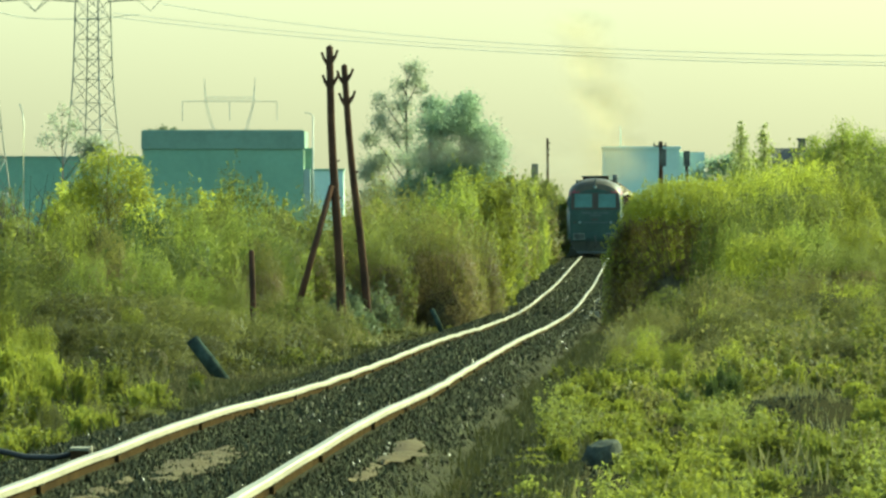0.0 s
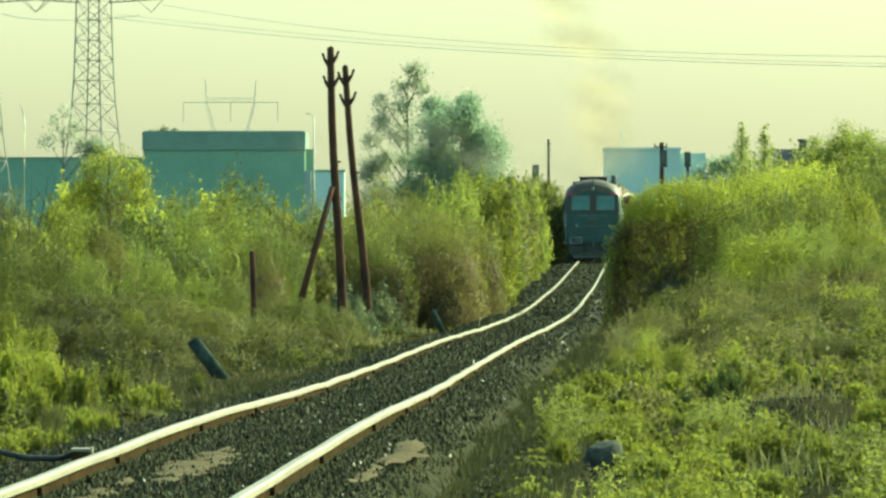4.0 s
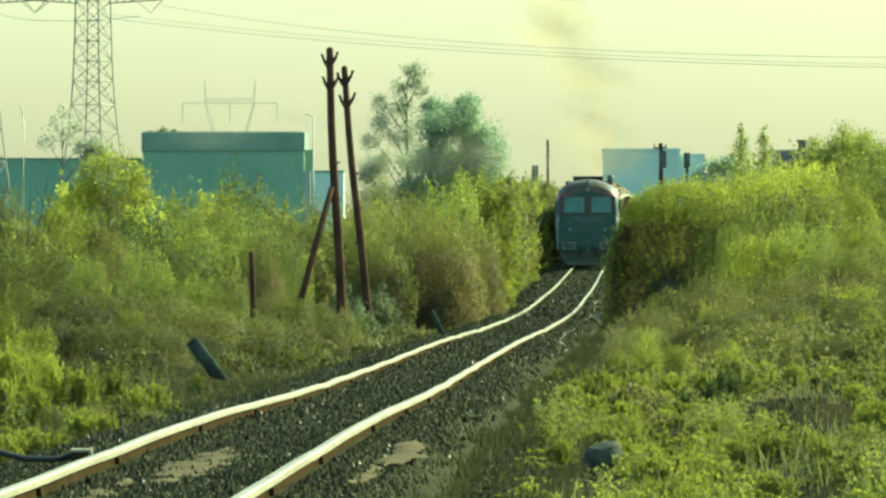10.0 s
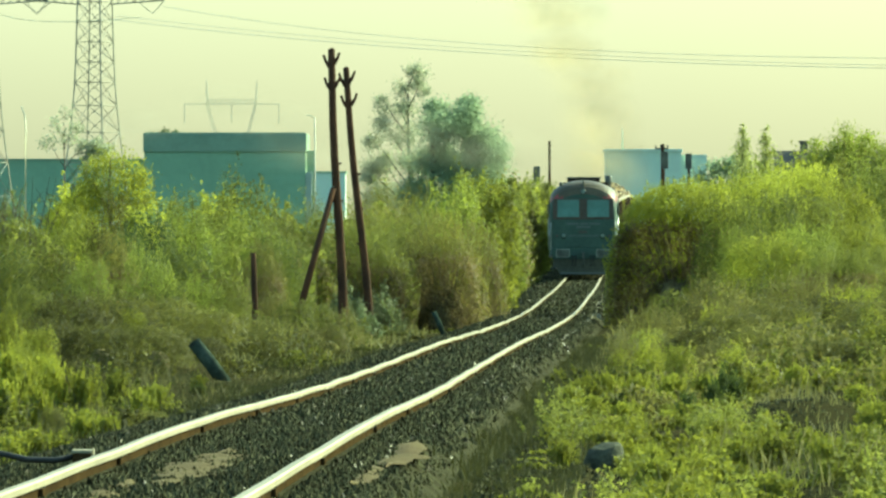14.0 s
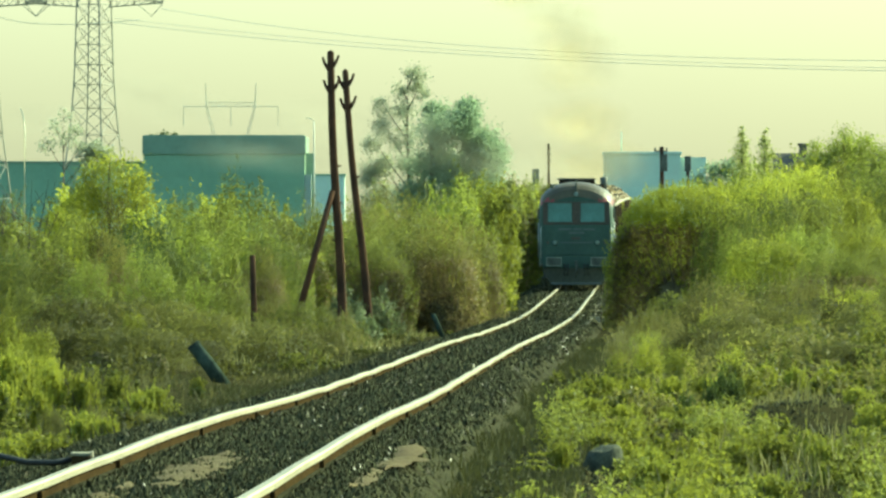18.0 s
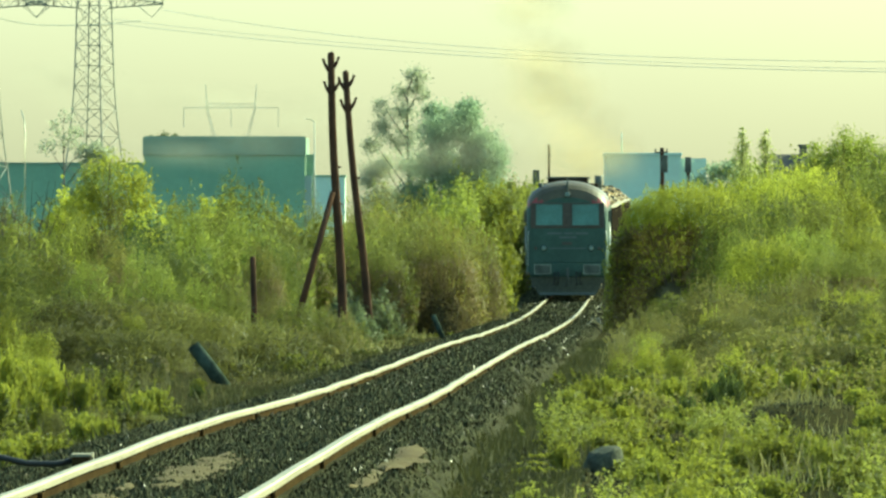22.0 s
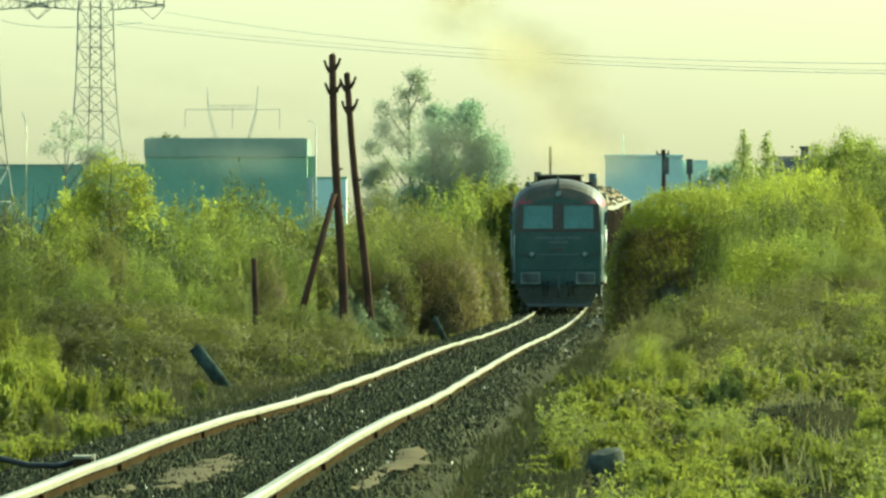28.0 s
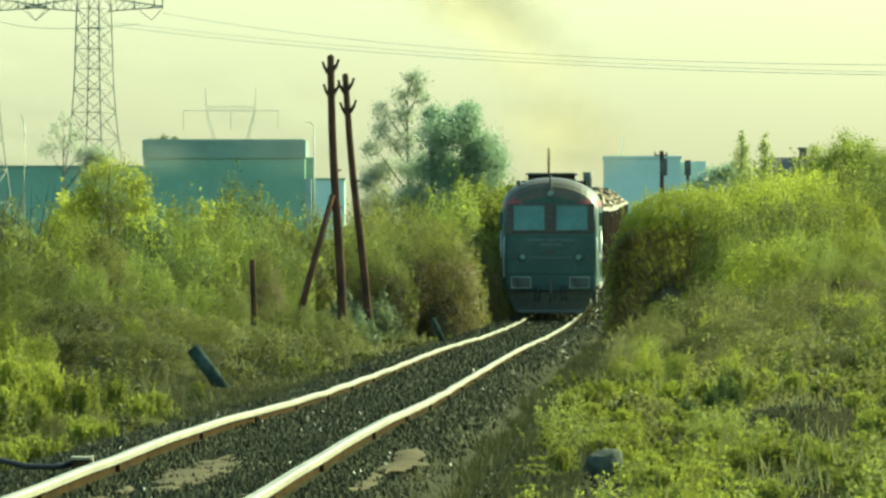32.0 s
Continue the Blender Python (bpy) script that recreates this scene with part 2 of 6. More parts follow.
L_SPRING = leaf_material("yellow_green_spring_leaves", (0.415, 0.425, 0.056), (0.27, 0.28, 0.044), 0.66)
L_OLIVE = leaf_material("olive_leaves", (0.243, 0.255, 0.051), (0.156, 0.165, 0.038), 0.64, spread=0.45)
# Brown twigs, with haze over their shaded side put into the tone.
L_DUSKY = leaf_material("hazed_brown_twigs", (0.30, 0.228, 0.098), (0.20, 0.16, 0.072), 0.5)
L_GREY = leaf_material("grey_green_leaves", (0.237, 0.26, 0.11), (0.142, 0.17, 0.08), 0.45)
L_WEED = leaf_material("bright_weed_leaves", (0.34, 0.342, 0.046), (0.19, 0.198, 0.034), 0.52, rough=0.7)
L_DRY = leaf_material("dry_grass", (0.225, 0.205, 0.075), (0.13, 0.125, 0.045), 0.45)
L_TURF = leaf_material("dark_short_grass", (0.072, 0.072, 0.025), (0.042, 0.043, 0.016), 0.3, rough=0.95)
L_BRAMBLE = leaf_material("brown_olive_bramble", (0.188, 0.182, 0.044), (0.112, 0.11, 0.031), 0.62, spread=0.4)
L_STRAW = leaf_material("straw_olive_scrub", (0.205, 0.19, 0.052), (0.135, 0.126, 0.038), 0.58, spread=0.35)
L_YELLOW = leaf_material("yellow_brown_young_leaves", (0.245, 0.225, 0.05), (0.16, 0.147, 0.038), 0.55)
# Leaves darkened to stand in for shaded gaps; also for low dark shrubs.
L_DEEP = leaf_material("shade_and_deep_green_leaves", (0.125, 0.155, 0.036), (0.075, 0.095, 0.026), 0.55, spread=0.25)
# Distance haze is put into the leaf colour of the far trees.
L_HAZE = leaf_material("hazed_blue_green_leaves", (0.36, 0.44, 0.265), (0.285, 0.355, 0.225), 0.58, spread=0.1)
L_YOUNG = leaf_material("pale_young_leaves", (0.46, 0.48, 0.16), (0.34, 0.36, 0.12), 0.55, spread=0.1)
# Sparse far foliage, its colour paled for the haze in between.
L_POPLAR = leaf_material("thin_haze_paled_leaves", (0.52, 0.54, 0.36), (0.42, 0.44, 0.30), 0.55, spread=0.1)
M_HAZE = smoke_material("thin_grey_smoke", (0.64, 0.61, 0.45), 0.22)
M_SMOKE = smoke_material("brown_diesel_smoke", (0.59, 0.475, 0.245), 0.57)

# ---- mesh tools ----
def solid(name, verts, faces, mat, parent=None, label="", smooth=False):
    me = bpy.data.meshes.new(name)
    me.from_pydata([tuple(v) for v in verts], [], [tuple(f) for f in faces])
    me.materials.append(mat)
    if smooth:
        me.polygons.foreach_set("use_smooth", [True] * len(me.polygons))
    ob = new(name, me)
    ob.parent = parent
    return tagged(ob, label)


def quads(name, co, mat, per=4, parent=None, label="", uv=False):
    """Many loose faces of `per` corners from an array (n, per, 3)."""
    n = len(co)
    me = bpy.data.meshes.new(name)
    me.vertices.add(n * per)
    me.vertices.foreach_set("co", np.asarray(co, np.float32).ravel())
    me.loops.add(n * per)
    me.loops.foreach_set("vertex_index", np.arange(n * per, dtype=np.int32))
    me.polygons.add(n)
    me.polygons.foreach_set("loop_start", np.arange(0, n * per, per, dtype=np.int32))
    me.polygons.foreach_set("loop_total", np.full(n, per, dtype=np.int32))
    if uv:
        me.uv_layers.new(name="UVMap").data.foreach_set("uv", np.tile(np.array([0, 0, 1, 0, 1, 1, 0, 1], np.float32), n))
    me.update(calc_edges=True)
    me.materials.append(mat)
    ob = new(name, me)
    ob.parent = parent
    return tagged(ob, label)


def part(name, bm, mat, parent, label=""):
    me = bpy.data.meshes.new(name)
    bm.to_mesh(me)
    bm.free()
    me.materials.append(mat)
    ob = new(name, me)
    ob.parent = parent
    return tagged(ob, label)


def thing(name, m, label, category, group="", kind=""):
    ob = new(name)
    ob.matrix_basis = m
    return tagged(ob, label, category, group, kind)


def boxm(*boxes, bevel=0.0):
    """A bmesh of boxes (x0, x1, y0, y1, z0, z1), with bevelled edges."""
    bm = bmesh.new()
    for x0, x1, y0, y1, z0, z1 in boxes:
        bmesh.ops.create_cube(bm, size=1, matrix=Matrix.Translation(((x0 + x1) / 2, (y0 + y1) / 2, (z0 + z1) / 2)) @ Matrix.Diagonal((x1 - x0, y1 - y0, z1 - z0, 1)))
    if bevel:
        bmesh.ops.bevel(bm, geom=bm.edges[:], offset=bevel, segments=2, affect="EDGES", profile=0.6)
    return bm


def tube(points, radii, sides=8, bm=None):
    """A closed tapered tube along points."""
    bm = bm or bmesh.new()
    rings = []
    pts = [Vector(p) for p in points]
    for i, p in enumerate(pts):
        d = (pts[min(i + 1, len(pts) - 1)] - pts[max(i - 1, 0)]).normalized()
        q = d.to_track_quat("Z", "Y")
        rings.append([bm.verts.new(p + q @ Vector((math.cos(a) * radii[i], math.sin(a) * radii[i], 0))) for a in [2 * math.pi * k / sides for k in range(sides)]])
    for a, b in zip(rings, rings[1:]):
        for k in range(sides):
            bm.faces.new((a[k], a[(k + 1) % sides], b[(k + 1) % sides], b[k])).smooth = sides > 5
    bm.faces.new(rings[0][::-1])
    bm.faces.new(rings[-1])
    return bm


def sweep(profile, frames):
    """Verts and faces of a closed profile (x, z) carried along frames (origin, side, up)."""
    v, f, n = [], [], len(profile)
    for o, s, u in frames:
        v += [o + s * a + u * b for a, b in profile]
    for i in range(len(frames) - 1):
        for k in range(n):
            j = (k + 1) % n
            f.append((i * n + k, i * n + j, (i + 1) * n + j, (i + 1) * n + k))
    f += [tuple(range(n)), tuple(range(len(v) - n, len(v)))[::-1]]
    return v, f


def leaf_quads(pos, size, rng, rise=0.3, narrow=0.5, loose=1.0):
    """A four-cornered leaf at each point, each turned its own way."""
    n = len(pos)
    d = rng.normal(size=(n, 3)) * loose + (0, 0, rise)
    d /= np.linalg.norm(d, axis=1)[:, None]
    s = np.cross(d, rng.normal(size=(n, 3)))
    s /= np.linalg.norm(s, axis=1)[:, None] + 1e-6
    size = np.broadcast_to(np.asarray(size, float), (n,)) * rng.uniform(0.65, 1.35, n)
    L, W = d * size[:, None], s * (size * narrow)[:, None]
    mid = pos + 0.5 * L
    return np.stack([pos, mid + W, pos + L, mid - W], 1)


def shoots(base, lean, length, leaves, rng, droop=0.12):
    """Points of leaves set along curved shoots: base (n, 3), lean (n, 3) directions, length (n,)."""
    n = len(base)
    t = np.sqrt(rng.uniform(0.04, 1.0, (n, leaves)))
    p = base[:, None, :] + lean[:, None, :] * (length[:, None] * t)[:, :, None]
    p[:, :, 2] -= droop * length[:, None] * t**2 * np.linalg.norm(lean[:, :2], axis=1)[:, None]
    return (p + rng.normal(size=p.shape) * (0.035 * length)[:, None, None]).reshape(-1, 3)


# ---- the ground ----
def fold(x, a, b):
    t = np.clip((x - a) / (b - a), 0, 1)
    return t * t * (3 - 2 * t)


def ground_z(x, y):
    """The height of the bare ground beside and under the track bed."""
    x, y = np.asarray(x, float), np.asarray(y, float)
    off = x - track_x(np.clip(y, 40, 900))
    z = track_z(np.clip(y, 40, 900)) - 0.42
    z = z - 0.16 * fold(np.abs(off), 2.2, 3.2) * (1 - fold(np.abs(off), 3.6, 5.5))
    wave = 0.06 * np.sin(x * 1.3 + y * 0.07) * np.sin(y * 0.23 + 1.0 + x * 0.4) + 0.10 * np.sin(x * 0.5 + 1.7) * np.sin(y * 0.051)
    z = z + wave * fold(np.abs(off), 2.5, 4.0)
    z = z + 0.16 * np.exp(-((x - 4.4) / 0.8) ** 2 - ((y - 136) / 14) ** 2) + 0.25 * fold(off, 3.0, 9.0) * (1 - fold(y, 420, 600))
    return z * (1 - fold(y, 900, 1300)) + 0.4 * fold(y, 900, 1300)


def build_ground():
    ys = np.concatenate([[-3000, -800, -200, -40, 0, 20], np.arange(36, 180, 1.2), np.arange(180, 640, 3.0), np.arange(640, 1000, 15), [1050, 1150, 1300, 1600, 2200, 3200, 4900, 9000]])
    xs = np.concatenate([[-9000, -3000, -900, -300, -120, -60], np.arange(-40, -12, 1.5), np.arange(-12, 14, 0.45), np.arange(14, 42, 1.5), [60, 120, 300, 900, 3000, 9000]])
    X, Y = np.meshgrid(xs, ys)
    Z = ground_z(X, Y)
    v = np.stack([X, Y, Z], -1).reshape(-1, 3)
    w = len(xs)
    f = [(j * w + i, j * w + i + 1, (j + 1) * w + i + 1, (j + 1) * w + i) for j in range(len(ys) - 1) for i in range(w - 1)]
    g = solid("ground", v, f, M_SOIL, smooth=True)
    tagged(g, "dark earth with patches of dry grass", "ground", kind="structure")


build_ground()


# ---- the railway track ----
JOINTS = [44.0, 57.0, 69.6, 79.5, 93.8, 107.5, 121.0, 134.5] + [134.5 + 12.5 * k for k in range(1, 69)]
_jr = np.random.RandomState(5)
JOINT_DIP = {j: ((0.010 + 0.022 * _jr.rand()) * (0.3 if j < 125 else 0.55 if j < 240 else 0.9), 0.01 * (_jr.rand() - 0.5)) for j in JOINTS}


def rail_frames(side, y0, y1):
    n = max(8, int((y1 - y0) / 0.9))
    out = []
    for y in np.linspace(y0, y1, n + 1):
        x, z = float(track_x(y)), float(track_z(y))
        tx, tz = float(track_x(y + 0.5)) - float(track_x(y - 0.5)), float(track_z(y + 0.5)) - float(track_z(y - 0.5))
        for j in (y0, y1):
            dip, kick = JOINT_DIP.get(j, (0, 0))
            w = math.exp(-((y - j) / 3.2) ** 2)
            z, x = z - dip * w * (1.0 if side < 0 else 0.85), x + kick * w * 0.5
        d = Vector((tx, 1, tz)).normalized()
        s = d.cross(Vector((0, 0, 1))).normalized()
        out.append((Vector((x, y, z)) + s * side * 0.7525, s, s.cross(d)))
    return out


RAIL_PROFILE = [(-0.062, -0.16), (0.062, -0.16), (0.062, -0.148), (0.010, -0.128), (0.008, -0.062), (0.036, -0.050), (0.037, -0.010), (0.028, 0.0), (-0.028, 0.0), (-0.037, -0.010), (-0.036, -0.050), (-0.008, -0.062), (-0.010, -0.128), (-0.062, -0.148)]


def build_track():
    track = thing("railway_track", Matrix(), "single railway track of worn rails with polished heads in dark ballast", "railway track", kind="structure")
    for side in (-1, 1):
        for y0, y1 in zip(JOINTS, JOINTS[1:]):
            fr = rail_frames(side, y0, y1)
            fr[0] = (fr[0][0] + Vector((0, 0.006, 0)), *fr[0][1:])
            fr[-1] = (fr[-1][0] - Vector((0, 0.006, 0)), *fr[-1][1:])
            v, f = sweep(RAIL_PROFILE, fr)
            ob = solid("rail", v, f, M_RAIL, track)
            ob.data.materials.append(M_RAILHEAD)
            n = len(RAIL_PROFILE)
            for p in ob.data.polygons[:-2]:
                if p.index % n in (5, 6, 7, 8, 9):
                    p.material_index = 1
            if y0 < 240:
                o, s, u = rail_frames(side, y0, y1)[0]
                for face in (-1, 1):
                    c = o + s * face * 0.024 - u * 0.096
                    bm = boxm((-0.014, 0.014, -0.3, 0.3, -0.045, 0.033), bevel=0.006)
                    fp = part("fishplate", bm, M_RAIL, track)
                    fp.location = c
                gap = part("joint_gap", boxm((-0.037, 0.037, -0.009, 0.009, -0.15, -0.03)), M_BLACK, track, "dark rail joint")
                gap.location = o
    # the bed of ballast
    ys = np.concatenate([np.arange(40, 200, 1.0), np.arange(200, 984, 4.0)])
    prof = [(-3.1, -0.75), (-2.5, -0.5), (-1.7, -0.19), (-0.95, -0.118), (-0.3, -0.135), (0.3, -0.135), (0.95, -0.118), (1.3, -0.19), (1.65, -0.46), (2.1, -0.75)]
    v, f = [], []
    for y in ys:
        v += [(float(track_x(y)) + a, y, float(track_z(y)) + b) for a, b in prof]
    n = len(prof)
    for i in range(len(ys) - 1):
        f += [(i * n + k, i * n + k + 1, (i + 1) * n + k + 1, (i + 1) * n + k) for k in range(n - 1)]
    solid("ballast_bed", v, f, M_BALLAST, track, "dark crushed-stone bed", smooth=True)
    # sleepers: pale concrete, half sunk in the stones
    rng = np.random.RandomState(2)
    mesh = None
    far = bmesh.new()
    for i, y in enumerate(np.arange(50.2, 560, 0.62)):
        m = Matrix.Translation((float(track_x(y)), y, float(track_z(y)) - 0.235 + (0.022 if rng.rand() < 0.1 else 0.01 * abs(rng.randn())))) @ pose(0, 0, 0, 0, 0, -1.1 + rng.randn() * 0.8)
        if i < 270:
            if mesh is None:
                mesh = part("sleeper", boxm((-1.15, 1.15, -0.13, 0.13, -0.1, 0.072), bevel=0.015), M_CONCRETE, track).data
                ob = bpy.data.objects["sleeper"]
            else:
                ob = new("sleeper", mesh)
                ob.parent = track
            ob.matrix_basis = m
        else:
            bmesh.ops.create_cube(far, size=1, matrix=m @ Matrix.Diagonal((2.5, 0.26, 0.14, 1)))
    tagged(part("far_sleepers", far, M_CONCRETE, track), kind="stuff")
    # dried mud pumped up round the joints
    def mud(off0, off1, y0, y1, lift, seed):
        ys, k = np.linspace(y0, y1, 30), 9
        v, f = [], []
        for i, y in enumerate(ys):
            t = (y - y0) / (y1 - y0)
            wide = math.sin(math.pi * t) ** 0.5 * (0.7 + 0.8 * noise.noise(Vector((y * 0.9, seed, 0))))
            for q in range(k):
                u = q / (k - 1)
                o = (off0 + off1) / 2 + (u - 0.5) * (off1 - off0) * wide
                v.append((float(track_x(y)) + o, y, float(track_z(y)) + lift + 0.022 * math.sin(math.pi * u) + 0.03 * noise.noise(Vector((o * 4, y, seed)))))
        for i in range(len(ys) - 1):
            f += [(i * k + q, i * k + q + 1, (i + 1) * k + q + 1, (i + 1) * k + q) for q in range(k - 1)]
        solid("mud_patch", v, f, M_MUD, track, "pale dried mud between the stones", smooth=True)
    mud(-0.5, 0.25, 73.0, 84.5, -0.130, 3.0)
    mud(-0.55, -0.2, 66.0, 74.0, -0.130, 6.0)
    mud(1.0, 1.45, 80.0, 90.0, -0.155, 9.0)
    mud(0.98, 1.3, 74.0, 80.0, -0.148, 12.0)
    # loose stones over the bed
    rng = np.random.RandomState(3)
    corner = np.array([(1, 0, -0.5), (0, 1, -0.5), (-1, 0, -0.5), (0, -1, -0.5), (0, 0, 1)], float)
    faces = np.array([(0, 1, 4), (1, 2, 4), (2, 3, 4), (3, 0, 4)])
    tri = []
    for y0, y1, per, size in ((58, 100, 170, 0.023), (100, 170, 62, 0.031), (170, 300, 22, 0.045), (300, 430, 6, 0.055), (430, 600, 3, 0.06)):
        n = int((y1 - y0) * 5.0 * per)
        y = rng.uniform(y0, y1, n)
        off = np.minimum(rng.uniform(-2.6, 1.5, n), rng.uniform(0.9, 1.6, n))
        z = np.interp(off, [p[0] for p in prof], [p[1] for p in prof]) + track_z(y)
        keep = (np.abs(np.abs(off) - 0.7525) > 0.09)
        keep &= ~((np.abs(off + 0.12) < 0.28) & (np.abs(y - 79) < 5) & (rng.uniform(0, 1, n) < 0.25))
        keep &= ~((np.abs(off - 1.2) < 0.2) & (np.abs(y - 85) < 4.5) & (rng.uniform(0, 1, n) < 0.45))
        c = np.stack([off + track_x(y), y, z], 1)[keep]
        n = len(c)
        r = size * rng.uniform(0.5, 1.5, n)[:, None, None] * (corner[None] * rng.uniform(0.6, 1.2, (n, 5, 1)) + rng.normal(size=(n, 5, 3)) * 0.25)
        p = c[:, None, :] + r
        p[:, :, 2] += size * 0.25
        tri.append(p[:, faces].reshape(-1, 3, 3))
    tri = np.concatenate(tri).reshape(-1, 4, 3, 3)
    fresh = rng.uniform(0, 1, len(tri)) < 0.02
    tagged(quads("ballast_stones", tri[~fresh].reshape(-1, 3, 3), M_STONE, 3, track, "sharp dark crushed stones"), kind="stuff")
    tagged(quads("ballast_stones", tri[fresh].reshape(-1, 3, 3), M_GLINT, 3, track, "freshly broken glinting stones"), kind="stuff")


build_track()


# ---- the train ----
def track_pose(y, base):
    """The pose of a vehicle whose front stands at y on the rails and whose rear is base metres behind."""
    a = Vector((float(track_x(y)), y, float(track_z(y))))
    b = Vector((float(track_x(y + base)), y + base, float(track_z(y + base))))
    d = b - a
    return Matrix.LocRotScale(a, Euler((math.atan2(d.z, d.y), 0, -math.atan2(d.x, d.y))), None)


def wheelset(parent, y, gauge=0.75, r=0.5):
    bm = bmesh.new()
    for s in (-1, 1):
        tube([(s * (gauge - 0.065), y, r), (s * (gauge + 0.07), y, r)], [r, r], 20, bm)
        tube([(s * (gauge - 0.095), y, r), (s * (gauge - 0.066), y, r)], [r + 0.03, r + 0.03], 20, bm)
    tube([(-gauge, y, r), (gauge, y, r)], [0.08, 0.08], 8, bm)
    return part("wheelset", bm, M_BLACK, parent)


def half_section(w, waist, top, sag=0.0, n=9):
    """The outline (x, z) of a loco body: straight sides and a round roof."""
    pts = [(-w, waist[0]), (-w, waist[1])]
    for k in range(1, 2 * n):
        a = math.pi * k / (2 * n)
        pts.append((-w * math.cos(a) * (0.995), waist[1] + (top - waist[1]) * math.sin(a) ** 0.95))
    return pts + [(w, waist[1]), (w, waist[0])]


def build_loco():
    loco = thing("diesel_locomotive", Matrix(), "grimy dark diesel locomotive with two pale windscreens hauling a goods train", "locomotive")
    # body shell: rounded nose at both ends
    rings = [(0.0, 0.93, 3.62), (0.05, 0.95, 3.74), (0.16, 0.97, 3.92), (0.34, 0.985, 4.06), (0.62, 1.0, 4.16), (1.1, 1.0, 4.22), (8.5, 1.0, 4.22),
             (15.9, 1.0, 4.22), (16.4, 1.0, 4.16), (16.7, 0.985, 4.06), (16.9, 0.97, 3.92), (17.0, 0.93, 3.62)]
    v, f = [], []
    for y, sw, top in rings:
        v += [Vector((x, y, z)) for x, z in half_section(1.46 * sw, (0.95, top - 0.86), top)]
    n = len(v) // len(rings)
    for i in range(len(rings) - 1):
        for k in range(n):
            j = (k + 1) % n
            f.append((i * n + k, i * n + j, (i + 1) * n + j, (i + 1) * n + k))
    f += [tuple(range(n)), tuple(range(len(v) - n, len(v)))[::-1]]
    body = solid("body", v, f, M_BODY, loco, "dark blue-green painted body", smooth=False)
    body.data.materials.append(M_ROOF)
    body.data.materials.append(M_BAND)
    for p in body.data.polygons:
        if p.center.z > 3.5 and len(p.vertices) == 4:
            p.material_index = 1
        elif 3.25 < p.center.z <= 3.5 and len(p.vertices) == 4:
            p.material_index = 2
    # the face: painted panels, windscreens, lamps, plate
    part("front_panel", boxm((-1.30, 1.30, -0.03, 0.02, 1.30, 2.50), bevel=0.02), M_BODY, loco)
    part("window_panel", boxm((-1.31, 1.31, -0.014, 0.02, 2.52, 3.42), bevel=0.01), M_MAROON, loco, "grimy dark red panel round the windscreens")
    part("lamp_fin", boxm((-0.03, 0.03, 0.05, 0.4, 3.62, 4.3), bevel=0.01), M_BLACK, loco)
    for s in (-1, 1):
        fr = boxm((-0.50, 0.50, -0.05, 0.01, -0.40, -0.365), (-0.50, 0.50, -0.05, 0.01, 0.365, 0.40), (-0.50, -0.465, -0.05, 0.01, -0.366, 0.366), (0.465, 0.50, -0.05, 0.01, -0.366, 0.366), bevel=0.008)
        ws = part("windscreen", boxm((-0.468, 0.468, -0.02, 0.012, -0.37, 0.37), bevel=0.004), M_GLASS, loco, "pale teal windscreen")
        ws.location = (s * 0.645, 0.0, 3.0)
        part("window_frame", fr, M_BLACK, ws)
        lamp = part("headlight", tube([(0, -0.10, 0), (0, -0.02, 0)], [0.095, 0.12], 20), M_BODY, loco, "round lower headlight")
        lamp.location = (s * 0.84, 0, 1.81)
        part("lens", tube([(0, -0.125, 0), (0, -0.101, 0)], [0.05, 0.082], 20), M_LENS, lamp, "white lamp glass")
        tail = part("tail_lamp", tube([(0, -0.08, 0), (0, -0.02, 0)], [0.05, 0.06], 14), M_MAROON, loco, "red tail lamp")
        tail.location = (s * 1.13, 0, 1.81)
        # rectangular buffers with a pale rim
        buf = part("buffer", tube([(0, -0.52, 0), (0, -0.05, 0)], [0.11, 0.15], 14), M_BLACK, loco, "wide rectangular buffer with worn pale rim")
        buf.location = (s * 0.875, 0, 1.06)
        part("buffer_plate", boxm((-0.29, 0.29, -0.58, -0.52, -0.165, 0.165), bevel=0.03), M_BLACK, buf)
        part("buffer_rim", boxm((-0.30, 0.30, -0.59, -0.53, 0.147, 0.175), (-0.30, 0.30, -0.59, -0.53, -0.175, -0.147), (-0.30, -0.272, -0.59, -0.53, -0.147, 0.147), (0.272, 0.30, -0.59, -0.53, -0.147, 0.147)), M_RIM, buf, "worn pale rim")
        part("handrail", tube([(s * 1.40, -0.06, 1.2), (s * 1.40, -0.09, 2.3), (s * 1.38, -0.05, 2.42)], [0.016] * 3, 6), M_PALE, loco)
        mirror = part("mirror", boxm((s * 1.50 - 0.05, s * 1.50 + 0.05, 0.55, 0.59, 2.75, 3.15), bevel=0.015), M_BLACK, loco)
        part("side_window", boxm((s * 1.455 - 0.02, s * 1.455 + 0.02, 0.75, 1.45, 2.62, 3.28), bevel=0.01), M_GLASS, loco)
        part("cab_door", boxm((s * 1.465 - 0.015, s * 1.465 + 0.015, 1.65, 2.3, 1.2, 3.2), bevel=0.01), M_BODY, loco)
        part("door_rail", tube([(s * 1.51, 1.58, 1.2), (s * 1.51, 1.58, 2.6)], [0.018] * 2, 6), M_CHROME, loco, "shiny upright grab rail")
        part("door_rail", tube([(s * 1.51, 2.38, 1.2), (s * 1.51, 2.38, 2.6)], [0.018] * 2, 6), M_CHROME, loco, "shiny upright grab rail")
